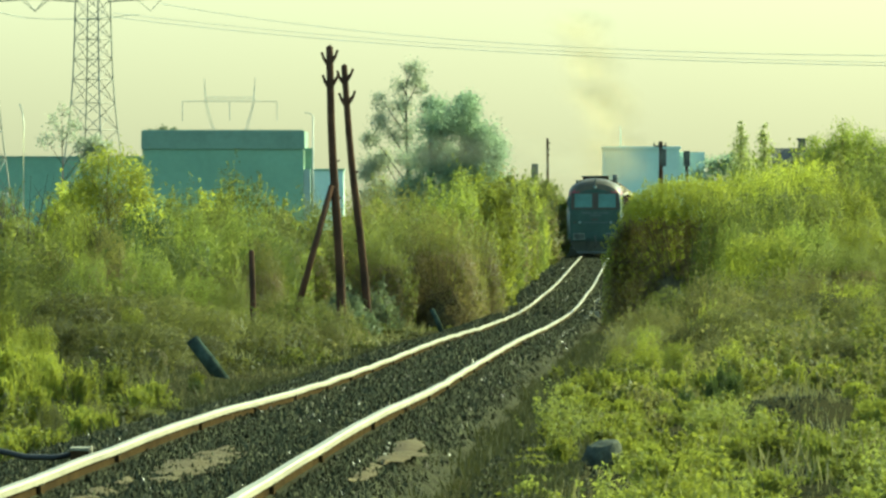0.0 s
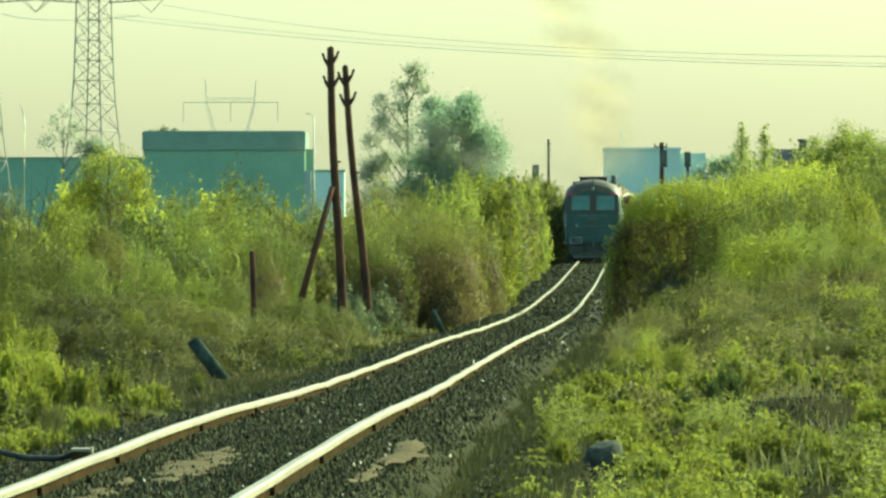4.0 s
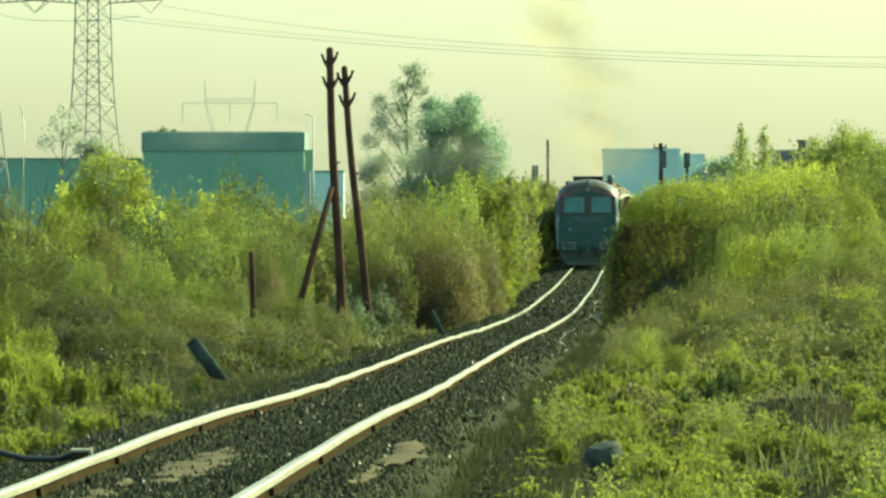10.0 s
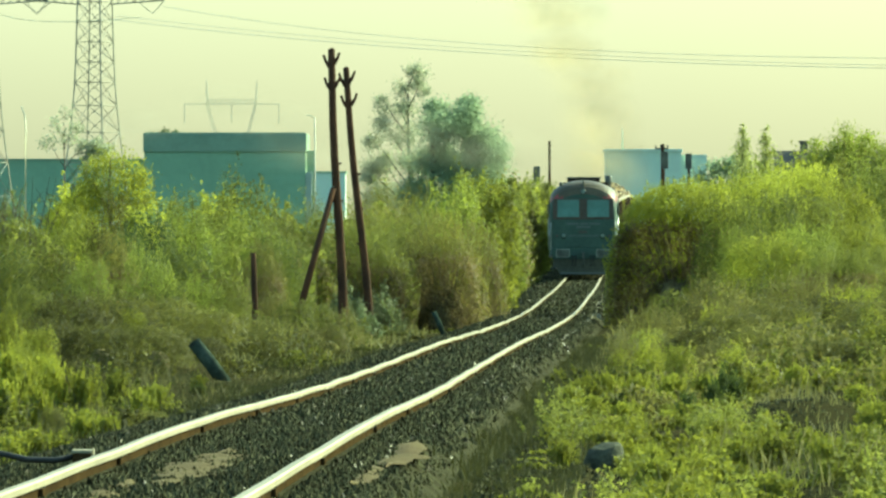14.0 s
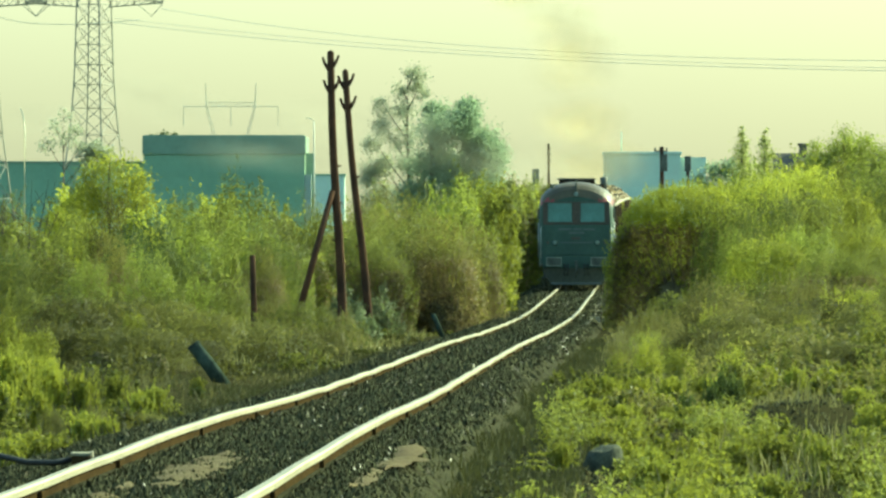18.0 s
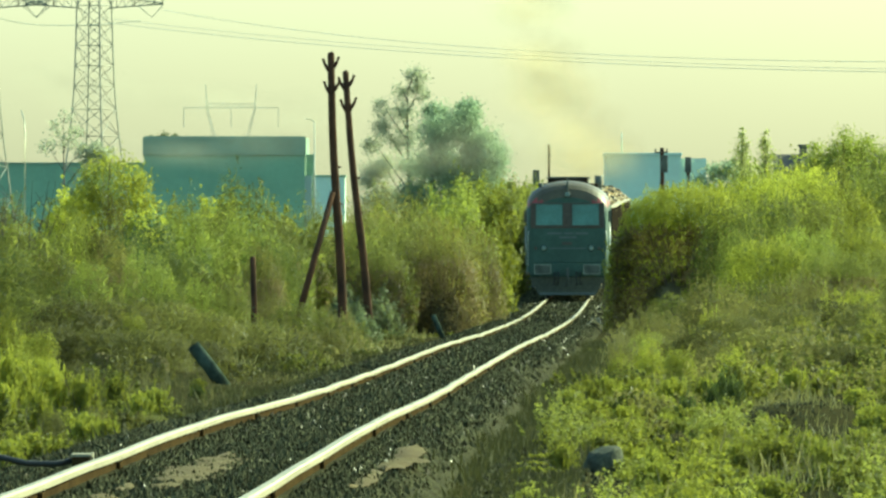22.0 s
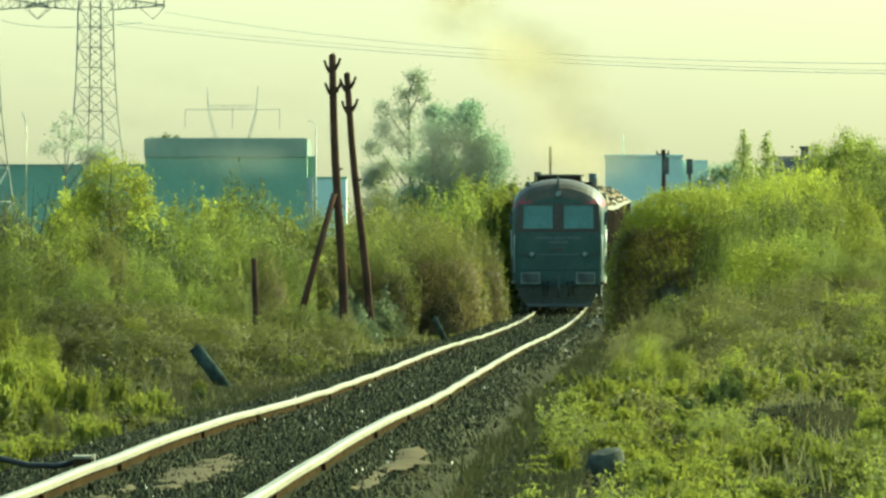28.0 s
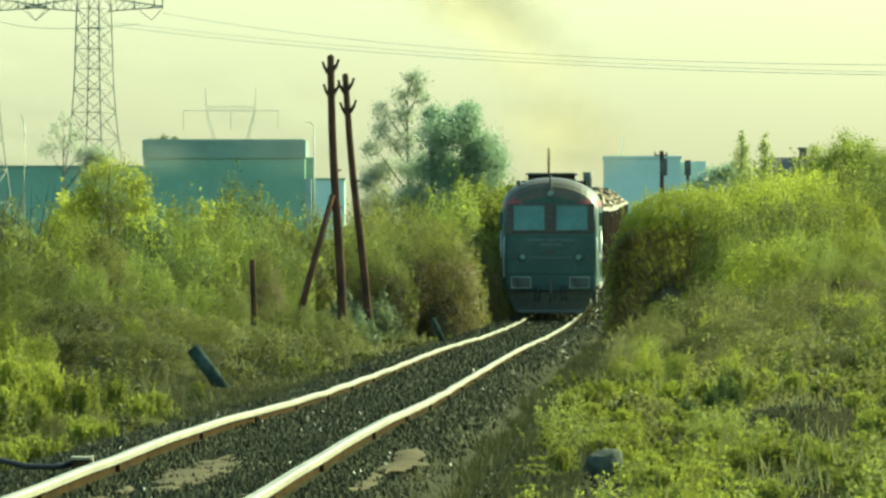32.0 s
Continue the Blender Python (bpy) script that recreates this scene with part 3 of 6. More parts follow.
        part("side_grille", boxm(*[(s * 1.465 - 0.012, s * 1.465 + 0.012, 3.2, 8.0, 2.2 + 0.1 * k, 2.27 + 0.1 * k) for k in range(9)]), M_CHROME, loco)
        part("side_stripe", boxm((s * 1.465 - 0.004, s * 1.465 + 0.004, 0.7, 16.3, 1.75, 1.95)), M_PALE, loco, "pale stripe along the side")
        part("side_sill", boxm((s * 1.42 - 0.06, s * 1.42 + 0.06, 0.5, 16.5, 0.86, 1.02), bevel=0.02), M_CHORD, loco)
        part("fuel_tank", boxm((s * 0.9 - 0.45, s * 0.9 + 0.45, 6.6, 10.4, 0.35, 0.95), bevel=0.08), M_BLACK, loco)
        for y in (2.1, 3.9, 13.1, 14.9):
            ax = part("axle_box", boxm((s * 1.08 - 0.12, s * 1.08 + 0.12, y - 0.2, y + 0.2, 0.36, 0.7), bevel=0.04), M_CHORD, loco)
            part("spring", tube([(s * 1.1, y, 0.7), (s * 1.1, y, 0.98)], [0.09, 0.09], 10), M_BLACK, loco)
        for z in (0.42, 0.70):
            part("step", boxm((s * 1.2 - 0.2, s * 1.2 + 0.2, 0.35, 0.65, z, z + 0.04)), M_BLACK, loco)
    part("lamp_bar", boxm((-0.66, 0.66, -0.038, 0.0, 1.79, 1.83)), M_LETTER, loco)
    # unreadable lettering as bars
    part("lettering", boxm(*[(x, x + w, -0.037, -0.02, z, z + h) for x, w, z, h in ((-0.72, 0.52, 2.30, 0.07), (-0.12, 0.34, 2.30, 0.07), (0.28, 0.45, 2.30, 0.07), (-0.30, 0.62, 2.16, 0.07))]), M_LETTER, loco, "worn unreadable lettering")
    part("number_plate", boxm((-0.20, 0.16, -0.045, -0.02, 1.93, 2.03), bevel=0.008), M_MAROON, loco, "small red number plate")
    # top lamp
    tl = part("top_headlight", tube([(0, -0.06, 3.72), (0, 0.2, 3.72)], [0.11, 0.13], 20), M_BLACK, loco, "round top headlight")
    part("lens", tube([(0, -0.08, 3.72), (0, -0.061, 3.72)], [0.06, 0.09], 20), M_LENS, tl)
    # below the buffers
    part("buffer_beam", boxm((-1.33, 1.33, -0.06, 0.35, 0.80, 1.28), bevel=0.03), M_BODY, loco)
    bm = bmesh.new()
    pts = [(-1.32, 0.80), (-1.02, 0.14), (1.02, 0.14), (1.32, 0.80)]
    a = [bm.verts.new((x, -0.02, z)) for x, z in pts]
    b = [bm.verts.new((x, 0.14, z)) for x, z in pts]
    bm.faces.new(a), bm.faces.new(b[::-1])
    for k in range(4):
        bm.faces.new((a[k], b[k], b[(k + 1) % 4], a[(k + 1) % 4]))
    part("snowplough", bm, M_PLOUGH, loco, "grimy dark snowplough")
    part("plough_edge", boxm((-0.98, 0.98, -0.05, -0.022, 0.15, 0.24), bevel=0.01), M_LETTER, loco, "pale lower edge of the plough")
    part("coupling_hook", tube([(0, -0.4, 1.05), (0, -0.02, 1.05)], [0.05, 0.06], 8), M_BLACK, loco)
    part("coupling_links", tube([(0, -0.36, 1.04), (0.03, -0.34, 0.7), (0, -0.32, 0.45)], [0.045, 0.045, 0.06], 8), M_BLACK, loco)
    for x in (-0.45, -0.32, 0.32, 0.45):
        part("brake_hose", tube([(x, -0.1, 0.95), (x, -0.28, 0.8), (x * 1.05, -0.26, 0.5)], [0.028, 0.026, 0.026], 8), M_RUBBER, loco)
    # the roof
    part("roof_box", boxm((-0.70, 0.70, 2.5, 6.0, 3.98, 4.36), bevel=0.04), M_WAGON, loco, "brown roof equipment box")
    part("roof_edge", boxm((-0.78, 0.78, 2.4, 6.1, 4.30, 4.345), bevel=0.01), M_BLACK, loco)
    part("roof_walk", boxm((-1.06, -0.72, 2.6, 6, 3.84, 4.12), (0.72, 1.06, 2.6, 6, 3.84, 4.12), bevel=0.02), M_WAGON, loco)
    part("roof_horn", tube([(-0.95, 0.8, 3.92), (-0.95, 0.8, 4.12)], [0.05, 0.07], 10), M_BLACK, loco)
    part("roof_fan", tube([(0, 9.0, 4.1), (0, 9.0, 4.28)], [0.75, 0.72], 24), M_BLACK, loco)
    part("exhaust_stack", tube([(1.02, 11.0, 3.6), (1.04, 11.0, 4.15), (1.05, 11.0, 4.42)], [0.14, 0.14, 0.16], 14), M_BLACK, loco, "sooty exhaust stack")
    for y in (2.1, 3.9, 13.1, 14.9):
        wheelset(loco, y)
    part("bogie_frame", boxm((-1.15, -0.95, 1.2, 4.8, 0.55, 0.8), (0.95, 1.15, 1.2, 4.8, 0.55, 0.8), (-1.1, 1.1, 2.8, 3.2, 0.5, 0.8), bevel=0.03), M_BLACK, loco)
    part("bogie_frame", boxm((-1.15, -0.95, 12.2, 15.8, 0.55, 0.8), (0.95, 1.15, 12.2, 15.8, 0.55, 0.8), (-1.1, 1.1, 13.8, 14.2, 0.5, 0.8), bevel=0.03), M_BLACK, loco)
    return loco


def build_wagon(seed):
    w = thing("open_goods_wagon", Matrix(), "brown open goods wagon heaped with pale broken lumps", "goods wagon", "wagons of the train")
    L = 13.0
    part("side_wall", boxm((-1.42, -1.36, 0, L, 1.25, 3.25)), M_WAGON, w)
    part("side_wall", boxm((1.36, 1.42, 0, L, 1.25, 3.25)), M_WAGON, w)
    part("end_wall", boxm((-1.36, 1.36, 0, 0.06, 1.25, 3.25)), M_WAGON, w)
    part("end_wall", boxm((-1.36, 1.36, L - 0.06, L, 1.25, 3.25)), M_WAGON, w)
    part("floor_plate", boxm((-1.40, 1.40, 0.02, L - 0.02, 1.12, 1.24), bevel=0.01), M_BLACK, w)
    for s in (-1, 1):
        part("top_chord", boxm((s * 1.42 - 0.07, s * 1.42 + 0.07, -0.02, L + 0.02, 3.22, 3.36), bevel=0.02), M_CHORD, w, "top chord painted pale for the sun on it")
        part("top_chord", boxm((-1.36, 1.36, s * 0.5 * L + 0.5 * L - 0.06, s * 0.5 * L + 0.5 * L + 0.06, 3.22, 3.36), bevel=0.02), M_CHORD, w)
        for k in range(9):
            y = 0.1 + k * (L - 0.2) / 8
            part("stanchion", boxm((s * 1.46 - 0.045, s * 1.46 + 0.045, y - 0.06, y + 0.06, 1.1, 3.24), bevel=0.012), M_WAGON, w)
        part("solebar", boxm((s * 1.25 - 0.05, s * 1.25 + 0.05, 0, L, 0.92, 1.12)), M_BLACK, w)
        for y in (-0.45, L - 0.02):
            part("buffer", tube([(s * 0.875, y, 1.06), (s * 0.875, y + 0.47, 1.06)], [0.2, 0.14], 14), M_BLACK, w)
    for y in (1.6, 3.4, L - 3.4, L - 1.6):
        wheelset(w, y, r=0.46)
    part("bogie_frame", boxm((-1.1, -0.95, 1.0, 4.0, 0.4, 0.8), (0.95, 1.1, 1.0, 4.0, 0.4, 0.8), (-1.1, 1.1, 2.3, 2.7, 0.4, 0.9)), M_BLACK, w)
    part("bogie_frame", boxm((-1.1, -0.95, L - 4.0, L - 1.0, 0.4, 0.8), (0.95, 1.1, L - 4.0, L - 1.0, 0.4, 0.8), (-1.1, 1.1, L - 2.7, L - 2.3, 0.4, 0.9)), M_BLACK, w)
    part("load_bed", boxm((-1.34, 1.34, 0.1, L - 0.1, 1.26, 3.02)), M_WAGON, w)
    rng = random.Random(seed)
    mounds = [(rng.uniform(1.5, L - 1.5), rng.uniform(-0.6, 0.6), rng.uniform(0.45, 0.95)) for _ in range(4)]
    bm = bmesh.new()
    for k in range(170):
        x, y = rng.uniform(-1.2, 1.2), rng.uniform(0.4, L - 0.4)
        heap = max(h * math.exp(-((y - my) / 1.6) ** 2 - ((x - mx) / 0.9) ** 2) for my, mx, h in mounds)
        turn = Euler([rng.uniform(0, 6) for _ in range(3)]).to_matrix().to_4x4()
        size = [rng.uniform(0.16, 0.55) for _ in range(3)]
        bmesh.ops.create_cube(bm, size=1, matrix=Matrix.Translation((x, y, 3.1 + heap * rng.uniform(0.5, 1.0))) @ turn @ Matrix.Diagonal((*size, 1)))
    part("load", bm, M_LOAD, w, "heap of pale broken lumps")
    return w


loco = build_loco()
wagons = [build_wagon(4 + k) for k in range(6)]
for k in range(18):
    wagons.append(copy_thing(wagons[(k * 5 + k // 6) % 6], Matrix()))
TRAIN = smooth_path([(0, 583), (6, 541), (9, 520), (13, 475), (19, 414), (23, 372), (28, 341), (32, 322)])   # seconds, y of the loco's front
TIMES = [0, 1.5, 3, 4.5, 6, 7.5, 9, 10.5, 12, 13.5, 15, 16.5, 18, 19.5, 21, 22.5, 24, 25.5, 27, 28.5, 30, 31, 32]


# ---- smoke over the engine ----
def build_smoke():
    """Puffs of thin smoke, each a billowing veil."""
    rng = np.random.RandomState(8)
    puffs = []
    for k in range(34):
        if k < 6:
            puff = thing("smoke_puff", Matrix(), "thin brown puff of diesel smoke drifting over the train", "smoke", "smoke puffs")
            r, w = rng.uniform(1.35, 1.5), rng.uniform(0, 6, 3)
            g = np.linspace(-1, 1, 13)
            v = [(1.9 * r * x, 0.15 * r * (x * x + z * z) + 0.18 * math.sin(3 * x + w[0]) * math.sin(3 * z + w[1]), r * z) for z in g for x in g]
            f = [(a * 13 + b, a * 13 + b + 1, a * 13 + b + 14, a * 13 + b + 13) for a in range(12) for b in range(12)]
            ob = solid("smoke_veil", v, f, M_SMOKE, puff, smooth=True)
            uv = ob.data.uv_layers.new(name="UVMap").data
            for loop in ob.data.loops:
                a, b = divmod(loop.vertex_index, 13)
                uv[loop.index].uv = (b / 12, a / 12)
        else:
            puff = copy_thing(puffs[k % 6], Matrix())
        puffs.append(puff)
    return puffs


def build_low_smoke():
    """Wide thin veils that drift off sideways, low over the thicket."""
    rng = np.random.RandomState(18)
    veils = []
    for k in range(13):
        if k < 3:
            puff = thing("smoke_puff", Matrix(), "wide thin grey veil of smoke drifting over the thicket", "smoke", "smoke puffs")
            r, w = rng.uniform(1.4, 1.5), rng.uniform(0, 6, 3)
            g = np.linspace(-1, 1, 13)
            v = [(2.9 * r * x, 0.15 * r * (x * x + z * z) + 0.25 * math.sin(3 * x + w[0]) * math.sin(3 * z + w[1]), r * z) for z in g for x in g]
            f = [(a * 13 + b, a * 13 + b + 1, a * 13 + b + 14, a * 13 + b + 13) for a in range(12) for b in range(12)]
            ob = solid("smoke_veil", v, f, M_HAZE, puff, smooth=True)
            uv = ob.data.uv_layers.new(name="UVMap").data
            for loop in ob.data.loops:
                a, b = divmod(loop.vertex_index, 13)
                uv[loop.index].uv = (b / 12, a / 12)
        else:
            puff = copy_thing(veils[k % 3], Matrix())
        veils.append(puff)
    return veils


def build_bird():
    """A white bird; it heads along minus x, wings out to both sides."""
    b = thing("bird", Matrix(), "small white bird flying low across the line", "bird")
    part("body", tube([(-0.17, 0, 0.02), (-0.12, 0, 0.03), (-0.02, 0, 0.0), (0.09, 0, 0.0), (0.15, 0, 0.01)], [0.012, 0.04, 0.055, 0.035, 0.012], 10), M_PLUMAGE, b)
    part("tail", boxm((0.13, 0.24, -0.05, 0.05, -0.006, 0.012), bevel=0.004), M_FEATHER, b)
    wings = []
    for s in (-1, 1):
        bm = tube([(0, 0, 0), (-0.02, s * 0.14, 0.01), (0.03, s * 0.24, 0.0)], [0.045, 0.05, 0.012], 8)
        for v in bm.verts:
            v.co.z *= 0.25
        w = part("wing", bm, M_FEATHER, b, "pale spread wing")
        w.location = (-0.03, s * 0.04, 0.03)
        wings.append((w, s))
    return b, wings


bird, bird_wings = build_bird()
puffs = build_smoke()
low_smoke = build_low_smoke()


def motions():
    walk(loco, [(t, track_pose(float(TRAIN(t)), 15.0)) for t in TIMES])
    for k, w in enumerate(wagons):
        walk(w, [(t, track_pose(float(TRAIN(t)) + 18.1 + 14.1 * k, 12.0)) for t in TIMES])
    # the bird leaves one thicket, crosses before the engine and goes into the other
    turn = Euler((0, 0, radians(38)))
    course = [(0, 7.7, 0.45), (29.5, 7.7, 0.45), (29.6, 7.35, 0.45), (29.7, 6.62, 0.44), (29.8, 5.66, 0.43), (29.9, 4.59, 0.38), (30.0, 3.50, 0.56), (30.1, 2.36, 0.54), (30.2, 1.22, 0.56), (30.3, 0.05, 0.79), (30.4, -1.09, 0.8), (30.5, -1.9, 0.8), (30.6, -2.2, 0.8), (32, -2.2, 0.8)]
    walk(bird, [(t, Matrix.LocRotScale((x, 318.0 if t < 30.25 else 318.0 + 20 * min(t - 30.25, 0.35), z), turn, None)) for t, x, z in course])
    for w, s in bird_wings:
        beat = [(0, 10), (29.5, 10)] + [(29.5 + 0.1 * k, -12 if k % 2 else 38) for k in range(1, 11)] + [(30.7, 10), (32, 10)]
        walk(w, [(t, pose(-0.03, s * 0.04, 0.03, s * a, 0, 0)) for t, a in beat])
    rng = random.Random(11)
    for k, p in enumerate(puffs):
        born = -9.0 + 41.0 * k / len(puffs)
        turn = rng.uniform(2, 16)
        drift = rng.uniform(-0.14, -0.02) if born < 0 else rng.uniform(-0.26, -0.08) if born < 13 else rng.uniform(-0.34, -0.14)
        rise = rng.uniform(1.15, 1.4) if born < 13 else rng.uniform(0.75, 1.1)
        src = track_pose(float(TRAIN(born)), 15.0)
        start = src @ Vector((1.0, 11.0, 3.9))
        rows = []
        for t in [u for u in TIMES[:-1] if u < born - 0.7 or u == 0] + [born + a for a in (-0.5, 0.0, 1.0, 3.0, 6.0, 10.0, 16.0) if 0.1 < born + a < 31.9] + [32.0]:
            if t < born:
                q = track_pose(float(TRAIN(t)), 15.0) @ Vector((0.0, 8.5, 2.6))
            else:
                a = t - born
                q = start + Vector((drift * a - 0.02 * a * a, 0.5 * a, rise * (0.62 * a + 3.5 * (1 - math.exp(-a / 3.5)) * 0.38) + 0.25))
            rows.append((t, Matrix.LocRotScale(q, Euler((0, 0, radians(turn if t >= born else 86))), None)))
        walk(p, rows)
    for k, p in enumerate(low_smoke):
        born = -7.0 + 36.0 * k / len(low_smoke)
        speed, rise = rng.uniform(0.95, 1.35), rng.uniform(0.02, 0.26)
        start = track_pose(float(TRAIN(born)), 15.0) @ Vector((-1.0, 12.0, 4.6))
        rows = []
        for t in [u for u in TIMES[:-1] if u < born - 0.7 or u == 0] + [born + a for a in (-0.5, 0.0, 2.0, 5.0, 9.0, 14.0, 20.0) if 0.1 < born + a < 31.9] + [32.0]:
            a = t - born
            q = start + Vector((-speed * a, 1.2 * a, rise * a + 0.4)) if a >= 0 else track_pose(float(TRAIN(t)), 15.0) @ Vector((0.0, 8.5, 2.6))
            rows.append((t, Matrix.LocRotScale(q, Euler((0, 0, radians(8 if a >= 0 else 86))), None)))
        walk(p, rows)


# ---- poles and small things beside the line ----
def gz(x, y):
    return float(ground_z(x, y))


def telegraph_pole(base, top, r, label, brace=None):
    p = thing("telegraph_pole", Matrix.Translation(base), label, "telegraph pole", "old telegraph poles")
    d = Vector(top) - Vector(base)
    pts = [d * t + Vector((0.03 * math.sin(t * 7), 0, 0)) for t in np.linspace(0, 1, 9)]
    part("shaft", tube([Vector((0, 0, -0.4))] + pts + [d * 1.006], [r] + list(np.linspace(r, r * 0.72, 9)) + [r * 0.4], 12), M_WOOD, p)
    u = d.normalized()
    for drop in (0.42, 1.02):
        for s in (-1, 1):
            a = d - u * (drop + (0.06 if s < 0 else 0))
            c = [a, a + Vector((s * 0.10, -0.02, 0.10)), a + Vector((s * 0.165, -0.02, 0.20)), a + Vector((s * 0.20, -0.02, 0.32))]
            hook = part("insulator_hook", tube(c, [0.085, 0.055, 0.04, 0.03], 7), M_WOOD, p, "stubby bent insulator bracket")
            part("insulator", tube([c[-1] + Vector((0, 0, -0.03)), c[-1] + Vector((s * 0.01, 0, 0.03))], [0.042, 0.03], 8), M_WOOD, hook)
    for h, s in ((0.47, 1), (0.6, 1), (0.34, -1)):
        a = d * h
        part("knot", tube([a, a + Vector((s * (r + 0.03), -0.01, 0.04))], [0.045, 0.02], 6), M_WOOD, p)
    if brace:
        part("brace", tube([Vector(brace[0]) - Vector(base), Vector(brace[1]) - Vector(base)], [0.095, 0.08], 10), M_WOOD, p, "slanting timber brace")
    return p


telegraph_pole((-2.64, 285, gz(-2.64, 285)), (-2.98, 285, 6.65), 0.13, "tall weathered wooden telegraph pole with slanting brace", ((-4.02, 284.6, gz(-4.0, 285) - 0.1), (-2.90, 284.9, 2.98)))
telegraph_pole((-1.94, 288, gz(-1.94, 288)), (-2.62, 288, 6.2), 0.115, "leaning weathered wooden telegraph pole with bent hooks")


def simple_post(name, a, b, r, mat, label, category):
    p = thing(name, Matrix.Translation(a), label, category)
    d = Vector(b) - Vector(a)
    part("shaft", tube([d * -0.08, d * 0.5 + Vector((r * 0.12, 0, 0)), d * 0.985, d], [r * 1.05, r, r * 0.95, r * 0.6], 10), mat, p)
    return p


simple_post("fence_post", (-4.20, 240, gz(-4.2, 240)), (-4.24, 240, 1.38), 0.07, M_WOOD, "short dark wooden post in the scrub", "post")
simple_post("leaning_post", (-3.84, 190, gz(-3.84, 190) - 0.08), (-4.42, 190, -0.06), 0.13, M_STUMP, "thick dark post stump leaning in the grass", "post stump")
simple_post("tree_stump", (0.02, 300, gz(0, 300)), (-0.26, 300, -0.42), 0.075, M_STUMP, "dark leaning stub of a dead shrub", "tree stump")


def build_stone(x, y, r, label):
    bm = bmesh.new()
    bmesh.ops.create_icosphere(bm, subdivisions=3, radius=1)
    for v in bm.verts:
        v.co = Vector((max(-0.8, min(0.75, v.co.x)), v.co.y, max(-0.7, min(0.72, v.co.z + 0.25 * v.co.x))))
        v.co += 0.12 * noise.noise_vector(v.co * 1.7)
        v.co = Vector((v.co.x * r, v.co.y * r, v.co.z * r * 0.9))
    ob = part("boulder", bm, M_DARKSTONE, None)
    ob.location, ob.rotation_euler = (x, y, gz(x, y) + r * 0.55), (0, radians(-14), radians(35))
    tagged(ob, label, "boulder")


build_stone(1.46, 97, 0.195, "dark angular boulder lying among the weeds")


def build_cable():
    c = thing("cable_box", Matrix.Translation((-2.62, 78, 0.345)), "small grey trackside box with black cable", "cable box")
    part("lid", boxm((-0.075, 0.075, -0.2, 0.2, 0.0, 0.022), bevel=0.006), M_CONCRETE, c, "pale lid")
    part("body", boxm((-0.065, 0.065, -0.19, 0.19, -0.26, -0.001), bevel=0.008), M_RAIL, c)
    part("bracket", boxm((0.066, 0.085, -0.12, 0.12, -0.2, 0.03), bevel=0.004), M_CONCRETE, c)
    part("cable", tube([(-0.06, 0, -0.03), (-0.2, 0, -0.055), (-0.4, 0, -0.05), (-0.62, 0, 0.0), (-0.9, 0.1, 0.06), (-1.4, 0.3, -0.2)], [0.022] * 6, 8), M_RUBBER, c, "sagging black cable")


build_cable()
_b = part("concrete_block", boxm((-0.18, 0.18, -0.12, 0.12, -0.12, 0.14), bevel=0.03), M_CONCRETE, None)
_b.location = (4.62, 326, gz(4.62, 326) + 0.16)
tagged(_b, "pale broken concrete block at the edge of the ballast", "concrete block")


def far_pole(x, y, top, r, label, extra=""):
    p = thing("utility_pole", Matrix.Translation((x, y, gz(x, y))), label, "utility pole")
    h = top - gz(x, y)
    part("shaft", tube([(0, 0, -0.3), (0.02, 0, h * 0.6), (0, 0, h)], [r, r * 0.9, r * 0.7], 8), M_WOOD, p)
    if extra == "switch":
        part("switch_box", boxm((-0.06, 0.34, -0.2, 0.2, h - 1.5, h - 0.45), bevel=0.05), M_BLACK, p, "dark switch box")
        part("crossarm", boxm((-0.45, 0.35, -0.05, 0.05, h - 0.33, h - 0.24)), M_BLACK, p)
        for s in (-0.4, -0.1, 0.3):
            part("insulator", tube([(s, 0, h - 0.26), (s, 0, h - 0.05)], [0.05, 0.04], 8), M_BLACK, p)
    if extra == "arm":
        for k in range(3):
            part("insulator", tube([(0, 0, h - 0.3 - 0.35 * k), (0.14, 0, h - 0.25 - 0.35 * k)], [0.05, 0.04], 7), M_WOOD, p)
    if extra == "box":
        part("signal_head", boxm((-0.2, 0.2, -0.15, 0.15, h - 0.95, h), bevel=0.05), M_BLACK, p, "dark signal head")
    return p


far_pole(6.14, 620, 6.85, 0.10, "thin dark telegraph pole beside the line", "arm")
far_pole(5.5, 630, 5.45, 0.09, "low dark signal post beside the line", "box")
far_pole(13.3, 650, 6.9, 0.17, "wooden pole carrying a dark switch box", "switch")
far_pole(15.1, 660, 6.4, 0.14, "dark pole overgrown by shrubs", "box")

